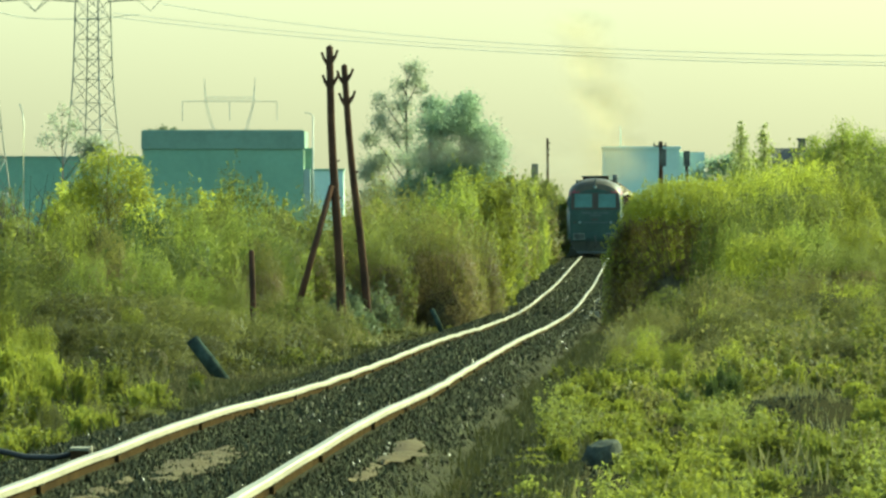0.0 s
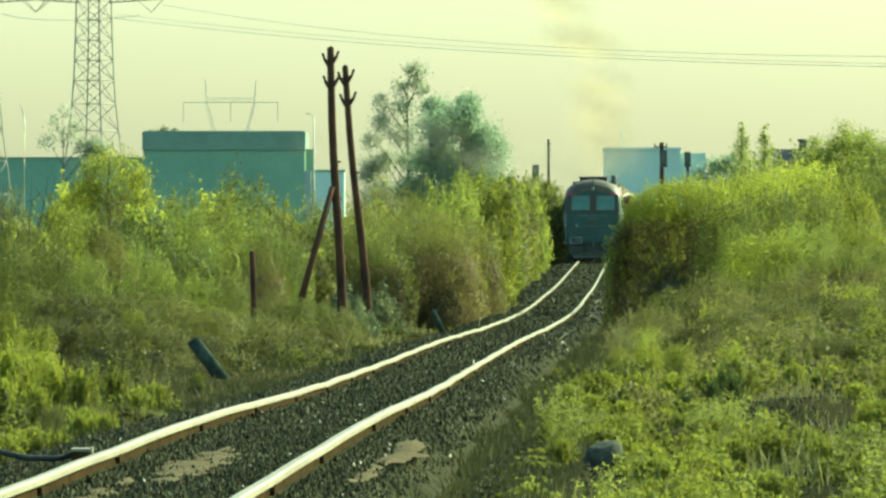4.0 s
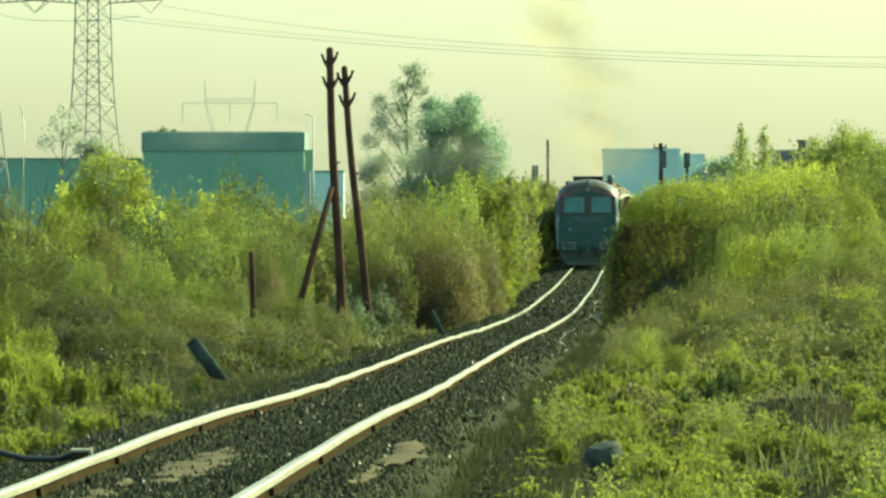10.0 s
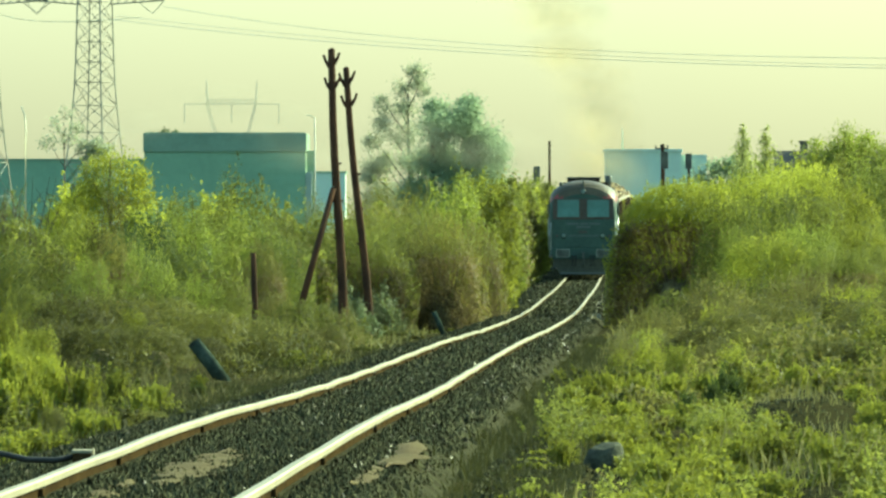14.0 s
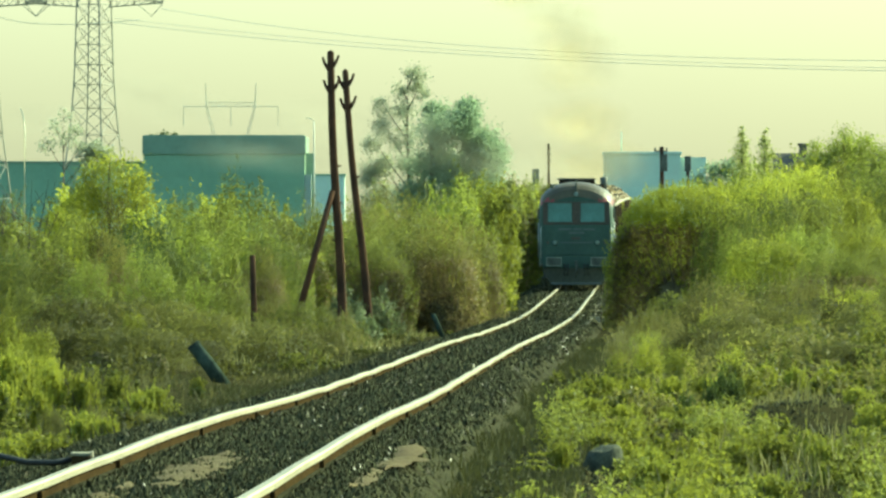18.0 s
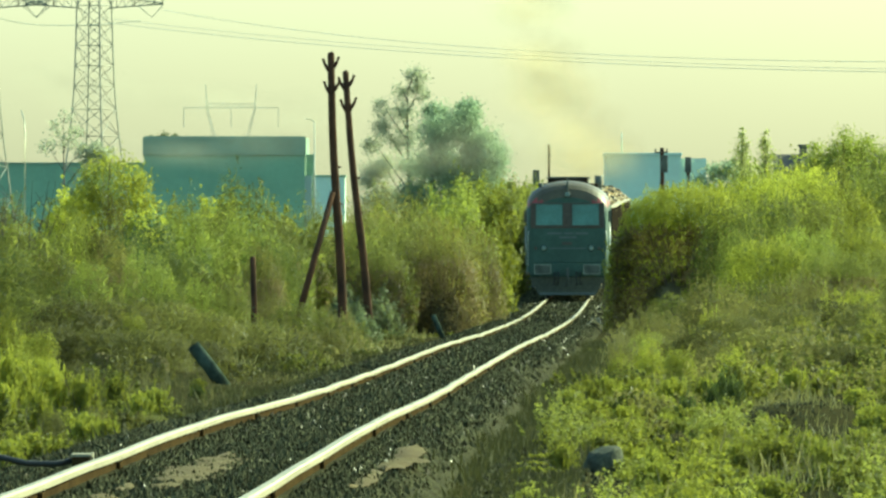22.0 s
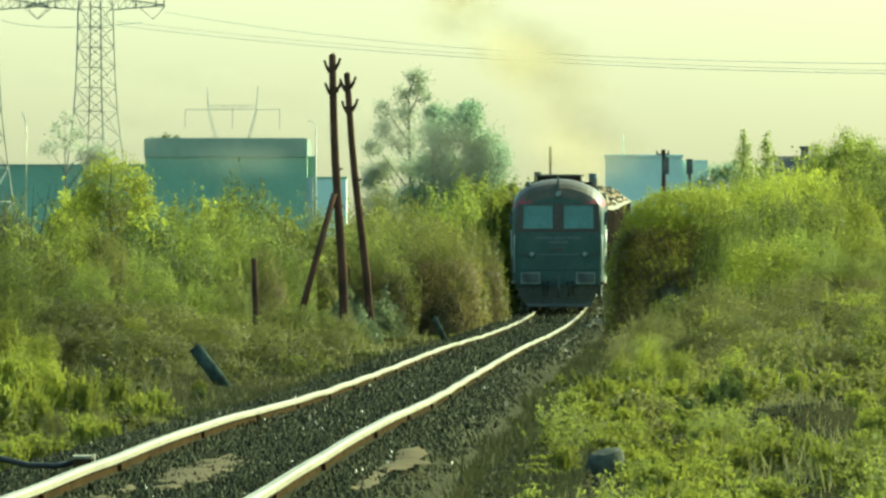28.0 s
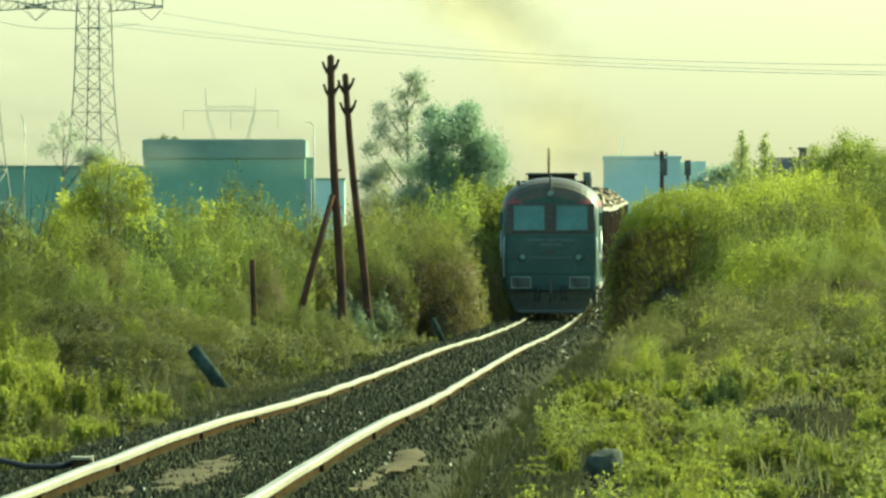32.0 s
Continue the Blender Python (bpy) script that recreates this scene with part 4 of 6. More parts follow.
# ---- far buildings ----
def build_hall():
    h = thing("factory_hall", Matrix.Translation((-47, 1700, 0.4)), "long factory hall hazed to teal, with a raised bay", "factory hall")
    part("wall", boxm((-26, -0.3, 0, 40, 0, 11.85)), M_HALL, h, "low bay wall")
    part("wall", boxm((-0.3, 25.2, -1.2, 40, 0, 14.0)), M_HALL, h, "raised bay wall")
    part("fascia", boxm((-0.45, 25.4, -1.5, 40.2, 13.2, 16.1), bevel=0.05), M_HALL_TOP, h, "dark upper band")
    part("roof", boxm((-0.2, 25.1, -1.3, 40, 16.1, 16.25)), M_HALL_TOP, h)
    part("roof", boxm((-26.2, -0.46, -0.2, 40.2, 11.85, 12.1)), M_HALL_TOP, h)
    part("stair_tower", boxm((25.4, 26.7, 2, 12, 0, 13.4), bevel=0.03), M_HALL_TOP, h)
    part("pale_wall", boxm((25.22, 26.3, -1.0, 1.9, 0, 10.0)), M_HALL_PALE, h, "pale rendered end wall")
    for k in range(6):
        part("wall_joint", boxm((-0.28, 25.18, -1.26, -1.21, 2.2 + 1.9 * k, 2.26 + 1.9 * k)), M_HALL, h)
    b = thing("warehouse", Matrix.Translation((-29, 2200, 0.4)), "low warehouse hazed to pale blue far behind the scrub", "warehouse")
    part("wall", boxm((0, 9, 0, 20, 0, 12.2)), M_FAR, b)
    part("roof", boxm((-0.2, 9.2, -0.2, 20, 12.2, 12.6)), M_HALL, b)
    w = thing("warehouse", Matrix.Translation((38, 2500, 0.4)), "distant block hazed to pale blue, with a long flat roof", "warehouse")
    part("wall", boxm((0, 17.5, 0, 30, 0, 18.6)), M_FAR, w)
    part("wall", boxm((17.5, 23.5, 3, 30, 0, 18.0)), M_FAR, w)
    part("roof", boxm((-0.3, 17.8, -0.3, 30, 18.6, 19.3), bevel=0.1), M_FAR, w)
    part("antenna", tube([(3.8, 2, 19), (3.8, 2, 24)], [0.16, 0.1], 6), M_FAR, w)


build_hall()


def build_house():
    h = thing("house", Matrix.Translation((26, 700, gz(26, 700))), "small dark-roofed house with a chimney behind the trees", "house")
    part("wall", boxm((-3.9, 4.5, 0, 7, -0.3, 4.2)), M_HOUSE, h)
    bm = bmesh.new()
    pts = [(-0.4, 4.1), (3.5, 6.75), (7.4, 4.1)]
    a = [bm.verts.new((-4.3, y, z)) for y, z in pts]
    b = [bm.verts.new((4.9, y, z)) for y, z in pts]
    bm.faces.new(a), bm.faces.new(b[::-1])
    for k in range(3):
        bm.faces.new((a[k], b[k], b[(k + 1) % 3], a[(k + 1) % 3]))
    roof = part("roof", bm, M_TILE, h)
    part("chimney", boxm((-2.6, -2.1, 3.2, 3.8, 5.6, 7.35), (-2.68, -2.02, 3.12, 3.88, 7.25, 7.4), bevel=0.02), M_TILE, roof, "dark brick chimney")
    part("window", boxm((-2.9, -1.7, -0.03, 0.02, 1.6, 3.0), bevel=0.01), M_GLASS, h)


build_house()


def beam(bm, a, b, r):
    tube([a, b], [r, r], 4, bm)


def pylon(x, y, name="lattice_pylon"):
    p = thing(name, Matrix.Translation((x, y, 0.3)), "tall grey lattice high-voltage pylon with wide crossarms", "pylon", "lattice pylons")
    levels = [(0, 6.2), (6, 5.15), (11, 4.45), (15.5, 3.85), (19.5, 3.4), (23, 3.12), (26, 2.98), (29, 2.87), (32, 2.78), (35, 2.7), (39, 2.2)]
    ang = [radians(18.4 + 90 * k) for k in range(4)]
    corner = lambda k, z, r: Vector((math.cos(ang[k % 4]) * r, math.sin(ang[k % 4]) * r, z))
    for k in range(4):
        part("leg", tube([corner(k, z, r) for z, r in levels], [0.12] * len(levels), 5), M_STEEL, p)
        bm = bmesh.new()
        for (z0, r0), (z1, r1) in zip(levels, levels[1:]):
            beam(bm, corner(k, z0, r0), corner(k + 1, z1, r1), 0.058)
            beam(bm, corner(k + 1, z0, r0), corner(k, z1, r1), 0.058)
            beam(bm, corner(k, z1, r1), corner(k + 1, z1, r1), 0.045)
        part("lattice_face", bm, M_STEEL, p)
    for s in (-1, 1):
        bm = bmesh.new()
        beam(bm, (s * 2.2, 0, 36.5), (s * 10.3, 0, 35.3), 0.11)
        beam(bm, (s * 2.2, 0, 34.6), (s * 10.3, 0, 35.2), 0.10)
        for k in range(7):
            x0, x1 = 2.2 + k * 1.15, 2.2 + (k + 1) * 1.15
            zt = lambda q: 36.5 - (q - 2.2) * 1.2 / 8.1
            zb = lambda q: 34.6 + (q - 2.2) * 0.6 / 8.1
            beam(bm, (s * x0, 0, zb(x0)), (s * x1, 0, zt(x1)), 0.055)
            beam(bm, (s * x1, 0, zb(x1)), (s * x1, 0, zt(x1)), 0.05)
        part("crossarm", bm, M_STEEL, p)
        for xx in (6.0, 9.0, 10.2):
            part("insulator_string", tube([(s * xx, 0, 35.0), (s * xx, 0, 37.4)], [0.1, 0.1], 6), M_STEEL, p)
        part("insulator_string", tube([(s * 6.6, 0, 34.9), (s * 8.6, 0, 33.2), (s * 10.2, 0, 35.0)], [0.07] * 3, 5), M_STEEL, p)
    return p


py = pylon(-51.9, 1600)
copy_thing(py, Matrix.Translation((-69.2, 1600, 0.3)))


def portal_pylon():
    p = thing("portal_pylon", Matrix.Translation((-59.1, 3000, 0.4)), "distant portal pylon paled by haze, with two raised horns", "pylon")
    for s in (-1, 1):
        bm = bmesh.new()
        for d in (-0.4, 0.4):
            beam(bm, (s * 1.0 + d, 0, 0), (s * 4.4 + d, 0, 26), 0.065)
            beam(bm, (s * 4.4 + d, 0, 26), (s * 6.7 + d * 0.4, 0, 35), 0.065)
            beam(bm, (s * 6.7 + d * 0.4, 0, 35), (s * 7.1, 0, 42), 0.07)
        for k in range(9):
            beam(bm, (s * (4.2 + 0.28 * k) - 0.4, 0, 26 + k), (s * (4.2 + 0.28 * k) + 0.4, 0, 27 + k), 0.065)
        part("leg", bm, M_STEEL_PALE, p)
        part("insulator_string", tube([(s * 13.2, 0, 35.4), (s * 13.2, 0, 30)], [0.09, 0.09], 5), M_STEEL_PALE, p)
    bm = bmesh.new()
    beam(bm, (-13.2, 0, 35.4), (13.2, 0, 35.4), 0.09)
    beam(bm, (-6.6, 0, 36.6), (6.6, 0, 36.6), 0.065)
    for k in range(8):
        beam(bm, (-6.6 + 1.65 * k, 0, 35.4), (-5.8 + 1.65 * k, 0, 36.6), 0.065)
        beam(bm, (-5.8 + 1.65 * k, 0, 36.6), (-4.95 + 1.65 * k, 0, 35.4), 0.065)
    part("crossbar", bm, M_STEEL_PALE, p)
    part("insulator_string", tube([(0, 0, 35.4), (0, 0, 30)], [0.09, 0.09], 5), M_STEEL_PALE, p)
    return p


portal_pylon()
_l = thing("lamp_post", Matrix.Translation((-58.4, 1500, 0.4)), "thin bent lamp post far off", "lamp post")
part("shaft", tube([(0, 0, 0), (0.1, 0, 15), (-0.1, 0, 17), (-0.5, 0, 18.2)], [0.14, 0.12, 0.1, 0.1], 6), M_STEEL_PALE, _l)


def cable_run(a, m, b, r):
    """A hanging cable from a to b that passes through m halfway."""
    a, m, b = Vector(a), Vector(m), Vector(b)
    q = 2 * m - 0.5 * a - 0.5 * b
    pts = [(1 - t) ** 2 * a + 2 * t * (1 - t) * q + t * t * b for t in np.linspace(0, 1, 40)]
    ob = part("power_cable", tube(pts, [r] * 40, 5), M_CABLE, None)
    tagged(ob, "thin high-voltage cable sagging across the sky", "power cable", "high-voltage cables")


cable_run((-41.7, 1600, 34.6), (6.0, 1450, 26.4), (62, 1300, 22.2), 0.035)
cable_run((-49, 1600, 32.6), (6.0, 1450, 25.2), (62, 1300, 20.9), 0.04)
cable_run((-49, 1604, 33.3), (6.0, 1454, 25.8), (62, 1304, 21.3), 0.03)
cable_run((-66, 1600, 33.4), (-58, 1600, 32.3), (-45, 1600, 33.0), 0.05)

_f = thing("fallen_branch", Matrix.Translation((-6.0, 150, gz(-6.0, 150))), "dark fallen branch lying in the grass", "branch")
part("limb", tube([(-0.5, 0, 0.42), (-0.1, 0.1, 0.3), (0.25, 0, 0.12), (0.5, 0, 0.0)], [0.03, 0.055, 0.06, 0.05], 8), M_BARK, _f)
part("twig", tube([(-0.1, 0.1, 0.3), (-0.25, 0.0, 0.2), (-0.42, 0, 0.16)], [0.03, 0.02, 0.01], 6), M_BARK, _f)


def bare_bush(x, y, height, seed):
    b = thing("bare_bush", Matrix.Translation((x, y, gz(x, y))), "bare twiggy bush without leaves above the thicket", "bush")
    r = random.Random(seed)
    for k in range(16):
        a, l = r.uniform(-0.45, 0.45), r.uniform(0.75, 1.0) * height
        top = Vector((math.sin(a) * l, r.uniform(-0.4, 0.4), math.cos(a) * l))
        bend = top * 0.55 + Vector((r.uniform(-0.15, 0.15), 0, 0))
        bm = tube([(0, 0, -0.1), bend, top], [0.03, 0.018, 0.005], 5)
        for t in (0.55, 0.7, 0.82):
            q = bend.lerp(top, (t - 0.55) / 0.45)
            tube([q, q + Vector((r.uniform(-0.45, 0.45), 0, r.uniform(0.25, 0.5)))], [0.012, 0.004], 4, bm)
        part("twig", bm, M_BARK, b)


bare_bush(-13.2, 332, 4.9, 5)
bare_bush(-14.2, 334, 4.6, 6)
_l = thing("lamp_post", Matrix.Translation((-17.9, 1500, 0.4)), "thin pale lamp post far off", "lamp post")
part("shaft", tube([(0, 0, 0), (0, 0, 16.5)], [0.13, 0.09], 6), M_STEEL_PALE, _l)
part("arm", tube([(0, 0, 16.5), (-0.6, 0, 16.9), (-1.2, 0, 16.9)], [0.08, 0.07, 0.06], 6), M_STEEL_PALE, _l)

# ---- trees and bushes ----
def crown_points(clumps, rng, each):
    pts = []
    for x, y, z, r, d in clumps:
        n = int(each * d)
        p = rng.normal(size=(n, 3)) * 0.62 * r * (1, 1, 0.9)
        pts.append(p + (x, y, z))
    return np.concatenate(pts)


def tree(x, y, height, clumps, leaf, mat, label, seed, each=900, trunk=0.18, name="tree"):
    """A tapered trunk with a limb to each clump; clumps (x, z, r, density) lie about the trunk."""
    t = thing(name, Matrix.Translation((x, y, gz(x, y))), label, "tree")
    rng = np.random.RandomState(seed)
    sub = []
    bm = tube([(0, 0, -0.3), (0.1, 0, height * 0.35), (-0.05, 0, height * 0.7), (0, 0, height * 0.93)], [trunk, trunk * 0.8, trunk * 0.45, trunk * 0.12], 8)
    for cx, cz, r, d in clumps:
        a = Vector((0, 0, max(height * 0.2, cz - abs(cx) * 1.1 - r * 0.5)))
        b = Vector((cx, rng.uniform(-r, r) * 0.7, cz))
        tube([a, a * 0.45 + b * 0.55 + Vector((0, 0, 0.1 * r)), b + Vector((0, 0, r * 0.5))], [trunk * 0.4, trunk * 0.25, trunk * 0.08], 6, bm)
        for _ in range(9):
            v = rng.normal(size=3)
            v /= np.linalg.norm(v)
            q = rng.uniform(0.35, 0.95)
            sub.append((cx + v[0] * r * q, b.y + v[1] * r * q, cz + v[2] * r * q * 0.9, r * rng.uniform(0.4, 0.75), d / 9))
    part("trunk", bm, M_BARK, t)
    p = crown_points(sub, rng, each)
    quads("crown", leaf_quads(p, leaf, rng), mat, 4, t)
    return t


tree(-0.9, 900, 13.0, [(0.6, 9.6, 1.9, 1), (2.4, 9.7, 1.7, 1.3), (3.8, 8.3, 1.7, 1.1), (5.0, 7.3, 1.3, 0.6), (3.6, 6.2, 1.9, 1.3), (0.4, 6.6, 2.1, 1.5), (2.0, 4.5, 2.6, 1.8), (4.6, 3.8, 1.6, 0.9), (-1.2, 3.8, 1.8, 1.0), (2.9, 11.3, 1.0, 0.5), (0.4, 11.0, 0.9, 0.4)], 0.145, L_HAZE, "large broadleaf tree hazed to blue-green in the distance", 21, 5400, 0.3)
tree(-2.9, 905, 15.2, [(0.6, 14.3, 0.9, 0.28), (0.9, 12.8, 0.9, 0.25), (-0.5, 13.0, 0.7, 0.14), (-0.9, 11.2, 1.2, 0.38), (-2.2, 11.6, 0.8, 0.16), (-2.0, 9.6, 1.1, 0.34), (-2.9, 8.4, 0.9, 0.26), (-0.2, 9.0, 1.2, 0.4), (-2.2, 6.6, 1.3, 0.55), (-3.3, 5.6, 1.1, 0.5), (-2.6, 4.0, 1.5, 0.9), (0.2, 6.4, 1.1, 0.45), (-1.2, 3.0, 1.6, 0.9)], 0.14, L_POPLAR, "tall sparse poplar with thin foliage paled by haze", 22, 3400, 0.2)
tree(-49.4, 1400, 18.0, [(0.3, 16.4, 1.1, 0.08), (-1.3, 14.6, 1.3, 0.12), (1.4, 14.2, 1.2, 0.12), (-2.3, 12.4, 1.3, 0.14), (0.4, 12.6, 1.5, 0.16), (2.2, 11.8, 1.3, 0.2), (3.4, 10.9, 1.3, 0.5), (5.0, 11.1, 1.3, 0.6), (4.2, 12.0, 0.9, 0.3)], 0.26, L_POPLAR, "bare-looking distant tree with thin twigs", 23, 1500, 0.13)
tree(-46.5, 1760, 17.6, [(0.6, 16.4, 1.0, 0.4), (-1.0, 16.0, 0.9, 0.4), (2.4, 16.2, 0.9, 0.3)], 0.35, L_GREY, "treetop showing over the factory roof", 24, 900, 0.2)
for _x, _y, _top, _seed in ((15.66, 560, 7.5, 25), (16.92, 562, 7.25, 26)):
    _c = [(0.06 * math.sin(5 * k), _top - 0.3 * k, 0.13 + 0.075 * k, 0.035 + 0.035 * k) for k in range(13)]
    tree(_x, _y, _top + 0.3, _c, 0.10, L_YOUNG, "slender young tree with pale thin leaves", _seed, 1100, 0.07)
tree(17.9, 480, 7.0, [(0, 6.0, 0.8, 1), (-0.8, 5.6, 0.7, 0.9), (0.9, 5.8, 0.8, 1), (1.8, 5.3, 0.8, 1), (-1.3, 4.8, 0.8, 1), (2.3, 4.4, 0.9, 1), (-1.6, 3.8, 1.0, 1), (0.3, 4.5, 1.3, 1.5), (2.2, 3.2, 1.0, 1), (-0.6, 3.0, 1.3, 1.2), (-2.0, 2.6, 1.2, 1)], 0.075, L_GREEN, "round bushy tree in fresh green leaf", 27, 2400, 0.16)
tree(15.3, 600, 6.3, [(0, 5.2, 0.6, 0.7), (0.8, 5.4, 0.6, 0.6), (-0.7, 4.5, 0.7, 0.8), (1.5, 4.6, 0.7, 0.8), (2.2, 3.9, 0.8, 0.8), (-0.9, 3.4, 0.9, 0.9), (1.2, 3.4, 0.9, 1.0), (0.2, 3.6, 1.0, 1)], 0.14, L_HAZE, "bushy tree beside a pole, hazed to blue-green", 28, 800, 0.1)


tree(-10.3, 332, 5.4, [(0, 4.8, 0.6, 1), (-0.6, 4.3, 0.6, 1), (0.65, 4.4, 0.6, 1), (1.0, 3.7, 0.6, 0.9), (-0.9, 3.5, 0.6, 0.9), (0.1, 3.7, 0.8, 1.3), (0.2, 2.8, 0.9, 1.2)], 0.06, L_SPRING, "round young tree in fresh leaf above the thicket", 29, 1500, 0.08)


def leaf_tris(pos, normal, size, rng, narrow=0.56, stray=0.7):
    """A three-cornered leaf at each point, roughly square to its normal."""
    n = len(pos)
    nn = normal + rng.normal(size=(n, 3)) * stray
    nn /= np.linalg.norm(nn, axis=1)[:, None] + 1e-6
    d = rng.normal(size=(n, 3)) + (0, 0, 0.35)
    d -= nn * (d * nn).sum(1)[:, None]
    d /= np.linalg.norm(d, axis=1)[:, None] + 1e-6
    w = np.cross(nn, d)
    size = np.broadcast_to(np.asarray(size, float), (n,)) * rng.uniform(0.6, 1.4, n)
    L, W = d * size[:, None], w * (size * narrow)[:, None]
    return np.stack([pos - W, pos + W, pos + L], 1)


def dome(a, e, q, width, height, full=0.72):
    """Points on a full dome: angle a round it, e up it, q of its radius."""
    r = np.cos(e) ** full * q * width / 2
    return np.stack([np.cos(a) * r, np.sin(a) * r, np.sin(e) ** 0.85 * q * height], -1)


def core_mesh(parent, width, height, mat, seed, q=0.55):
    """The close inner twigs of a bush, a lumpy closed mass."""
    na, ne = 18, 7
    v, f = [], []
    for j in range(ne):
        for i in range(na):
            p = Vector(dome(np.array(2 * math.pi * i / na), np.array(0.5 * math.pi * j / (ne - 0.6)), np.array(q), width, height))
            k = 1 + 0.22 * noise.noise(p * (2.2 / max(width, height) * 2) + Vector((seed, 0, 0)))
            v.append((p.x * k, p.y * k, p.z * k - (0.12 if j == 0 else 0)))
    for j in range(ne - 1):
        f += [(j * na + i, j * na + (i + 1) % na, (j + 1) * na + (i + 1) % na, (j + 1) * na + i) for i in range(na)]
    f += [tuple(range((ne - 1) * na, ne * na)), tuple(range(na))[::-1]]
    return solid("twig_core", v, f, mat, parent)


def mound(seed, mat, core_mat, label, n=9000, leaf=0.072, lobes=95, width=3.0, height=3.5, twigs=None, twig_share=0.0, sprigs=110, lobe=(0.22, 0.48), even=0.0, stray=0.48, full=0.86, sprig=(0.10, 0.22), name="bush"):
    """A close rounded bush: many leafy lobes on a dome, short sprigs that break its outline, bare twigs low on its sides."""
    b = thing(name, Matrix(), label, "bush", "trackside bushes")
    rng = np.random.RandomState(seed)
    a, e = rng.uniform(0, 2 * math.pi, lobes), np.arcsin(rng.uniform(0.03, 1.0, lobes))
    swell = 1 + 0.12 * np.sin(2 * a + rng.rand() * 6) + 0.10 * np.sin(3 * a + 4 * e + rng.rand() * 6)
    c = dome(a, e, 1 + (1 - even) * (swell * rng.uniform(0.74, 0.92, lobes) - 1), width, height, full)
    out = np.stack([np.cos(a) * np.cos(e), np.sin(a) * np.cos(e), np.sin(e)], 1)
    r = rng.uniform(*lobe, lobes) * (width * height / 10.5) ** 0.5
    k = rng.choice(lobes, n, p=r ** 2 / (r ** 2).sum())
    v = rng.normal(size=(n, 3))
    v /= np.linalg.norm(v, axis=1)[:, None]
    v += out[k] * 0.8 + (0, 0, 0.15)
    v /= np.linalg.norm(v, axis=1)[:, None]
    p = c[k] + v * (r[k] * rng.uniform(0.62, 1.06, n))[:, None] * (1, 1, 1.15)
    p[:, 2] = np.maximum(p[:, 2], 0.02)
    ks = rng.choice(lobes, sprigs)
    base = c[ks] + out[ks] * r[ks][:, None] * 0.7
    lean = out[ks] * 0.5 + (0, 0, 0.75) + rng.normal(size=(sprigs, 3)) * 0.22
    lean /= np.linalg.norm(lean, axis=1)[:, None]
    sp = shoots(base, lean, height * rng.uniform(*sprig, sprigs), 14, rng, 0.1)
    allp, alln = np.concatenate([p, sp]), np.concatenate([v, np.repeat(lean, 14, 0)])
    allp *= (0.5 * width / np.percentile(np.hypot(allp[:, 0], allp[:, 1]), 96),) * 2 + (height / np.percentile(allp[:, 2], 99),)
    bare = np.zeros(len(allp), bool)
    if twigs:
        bare = rng.uniform(0, 1, len(allp)) < twig_share * np.clip((0.80 - allp[:, 2] / height) * 4, 0, 1)
        quads("bare_twig_layer", leaf_tris(allp[bare], alln[bare], leaf * 1.35, rng, 0.38, stray), twigs, 3, b, "fine bare brown twigs")
    quads("foliage", leaf_tris(allp[~bare], alln[~bare], leaf, rng, 0.56, stray), mat, 3, b)
    m = n // 9
    a, e = rng.uniform(0, 2 * math.pi, m), np.arcsin(rng.uniform(0, 1, m))
    inner = dome(a, e, rng.uniform(0.58, 0.8, m), width, height, full)
    quads("inner_foliage", leaf_tris(inner, inner - (0, 0, 0.3 * height), leaf * 2.3, rng, 0.5), mat, 3, b)
    core_mesh(b, width, height, core_mat, seed, 0.42)
    bm = bmesh.new()
    for i in range(0, lobes, 9):
        q = Vector(c[i])
        tube([(q.x * 0.2, q.y * 0.2, -0.15), (q.x * 0.65, q.y * 0.65, q.z * 0.6), tuple(q)], [0.035, 0.022, 0.008], 4, bm)
    part("branchwork", bm, M_BARK, b)
    return b


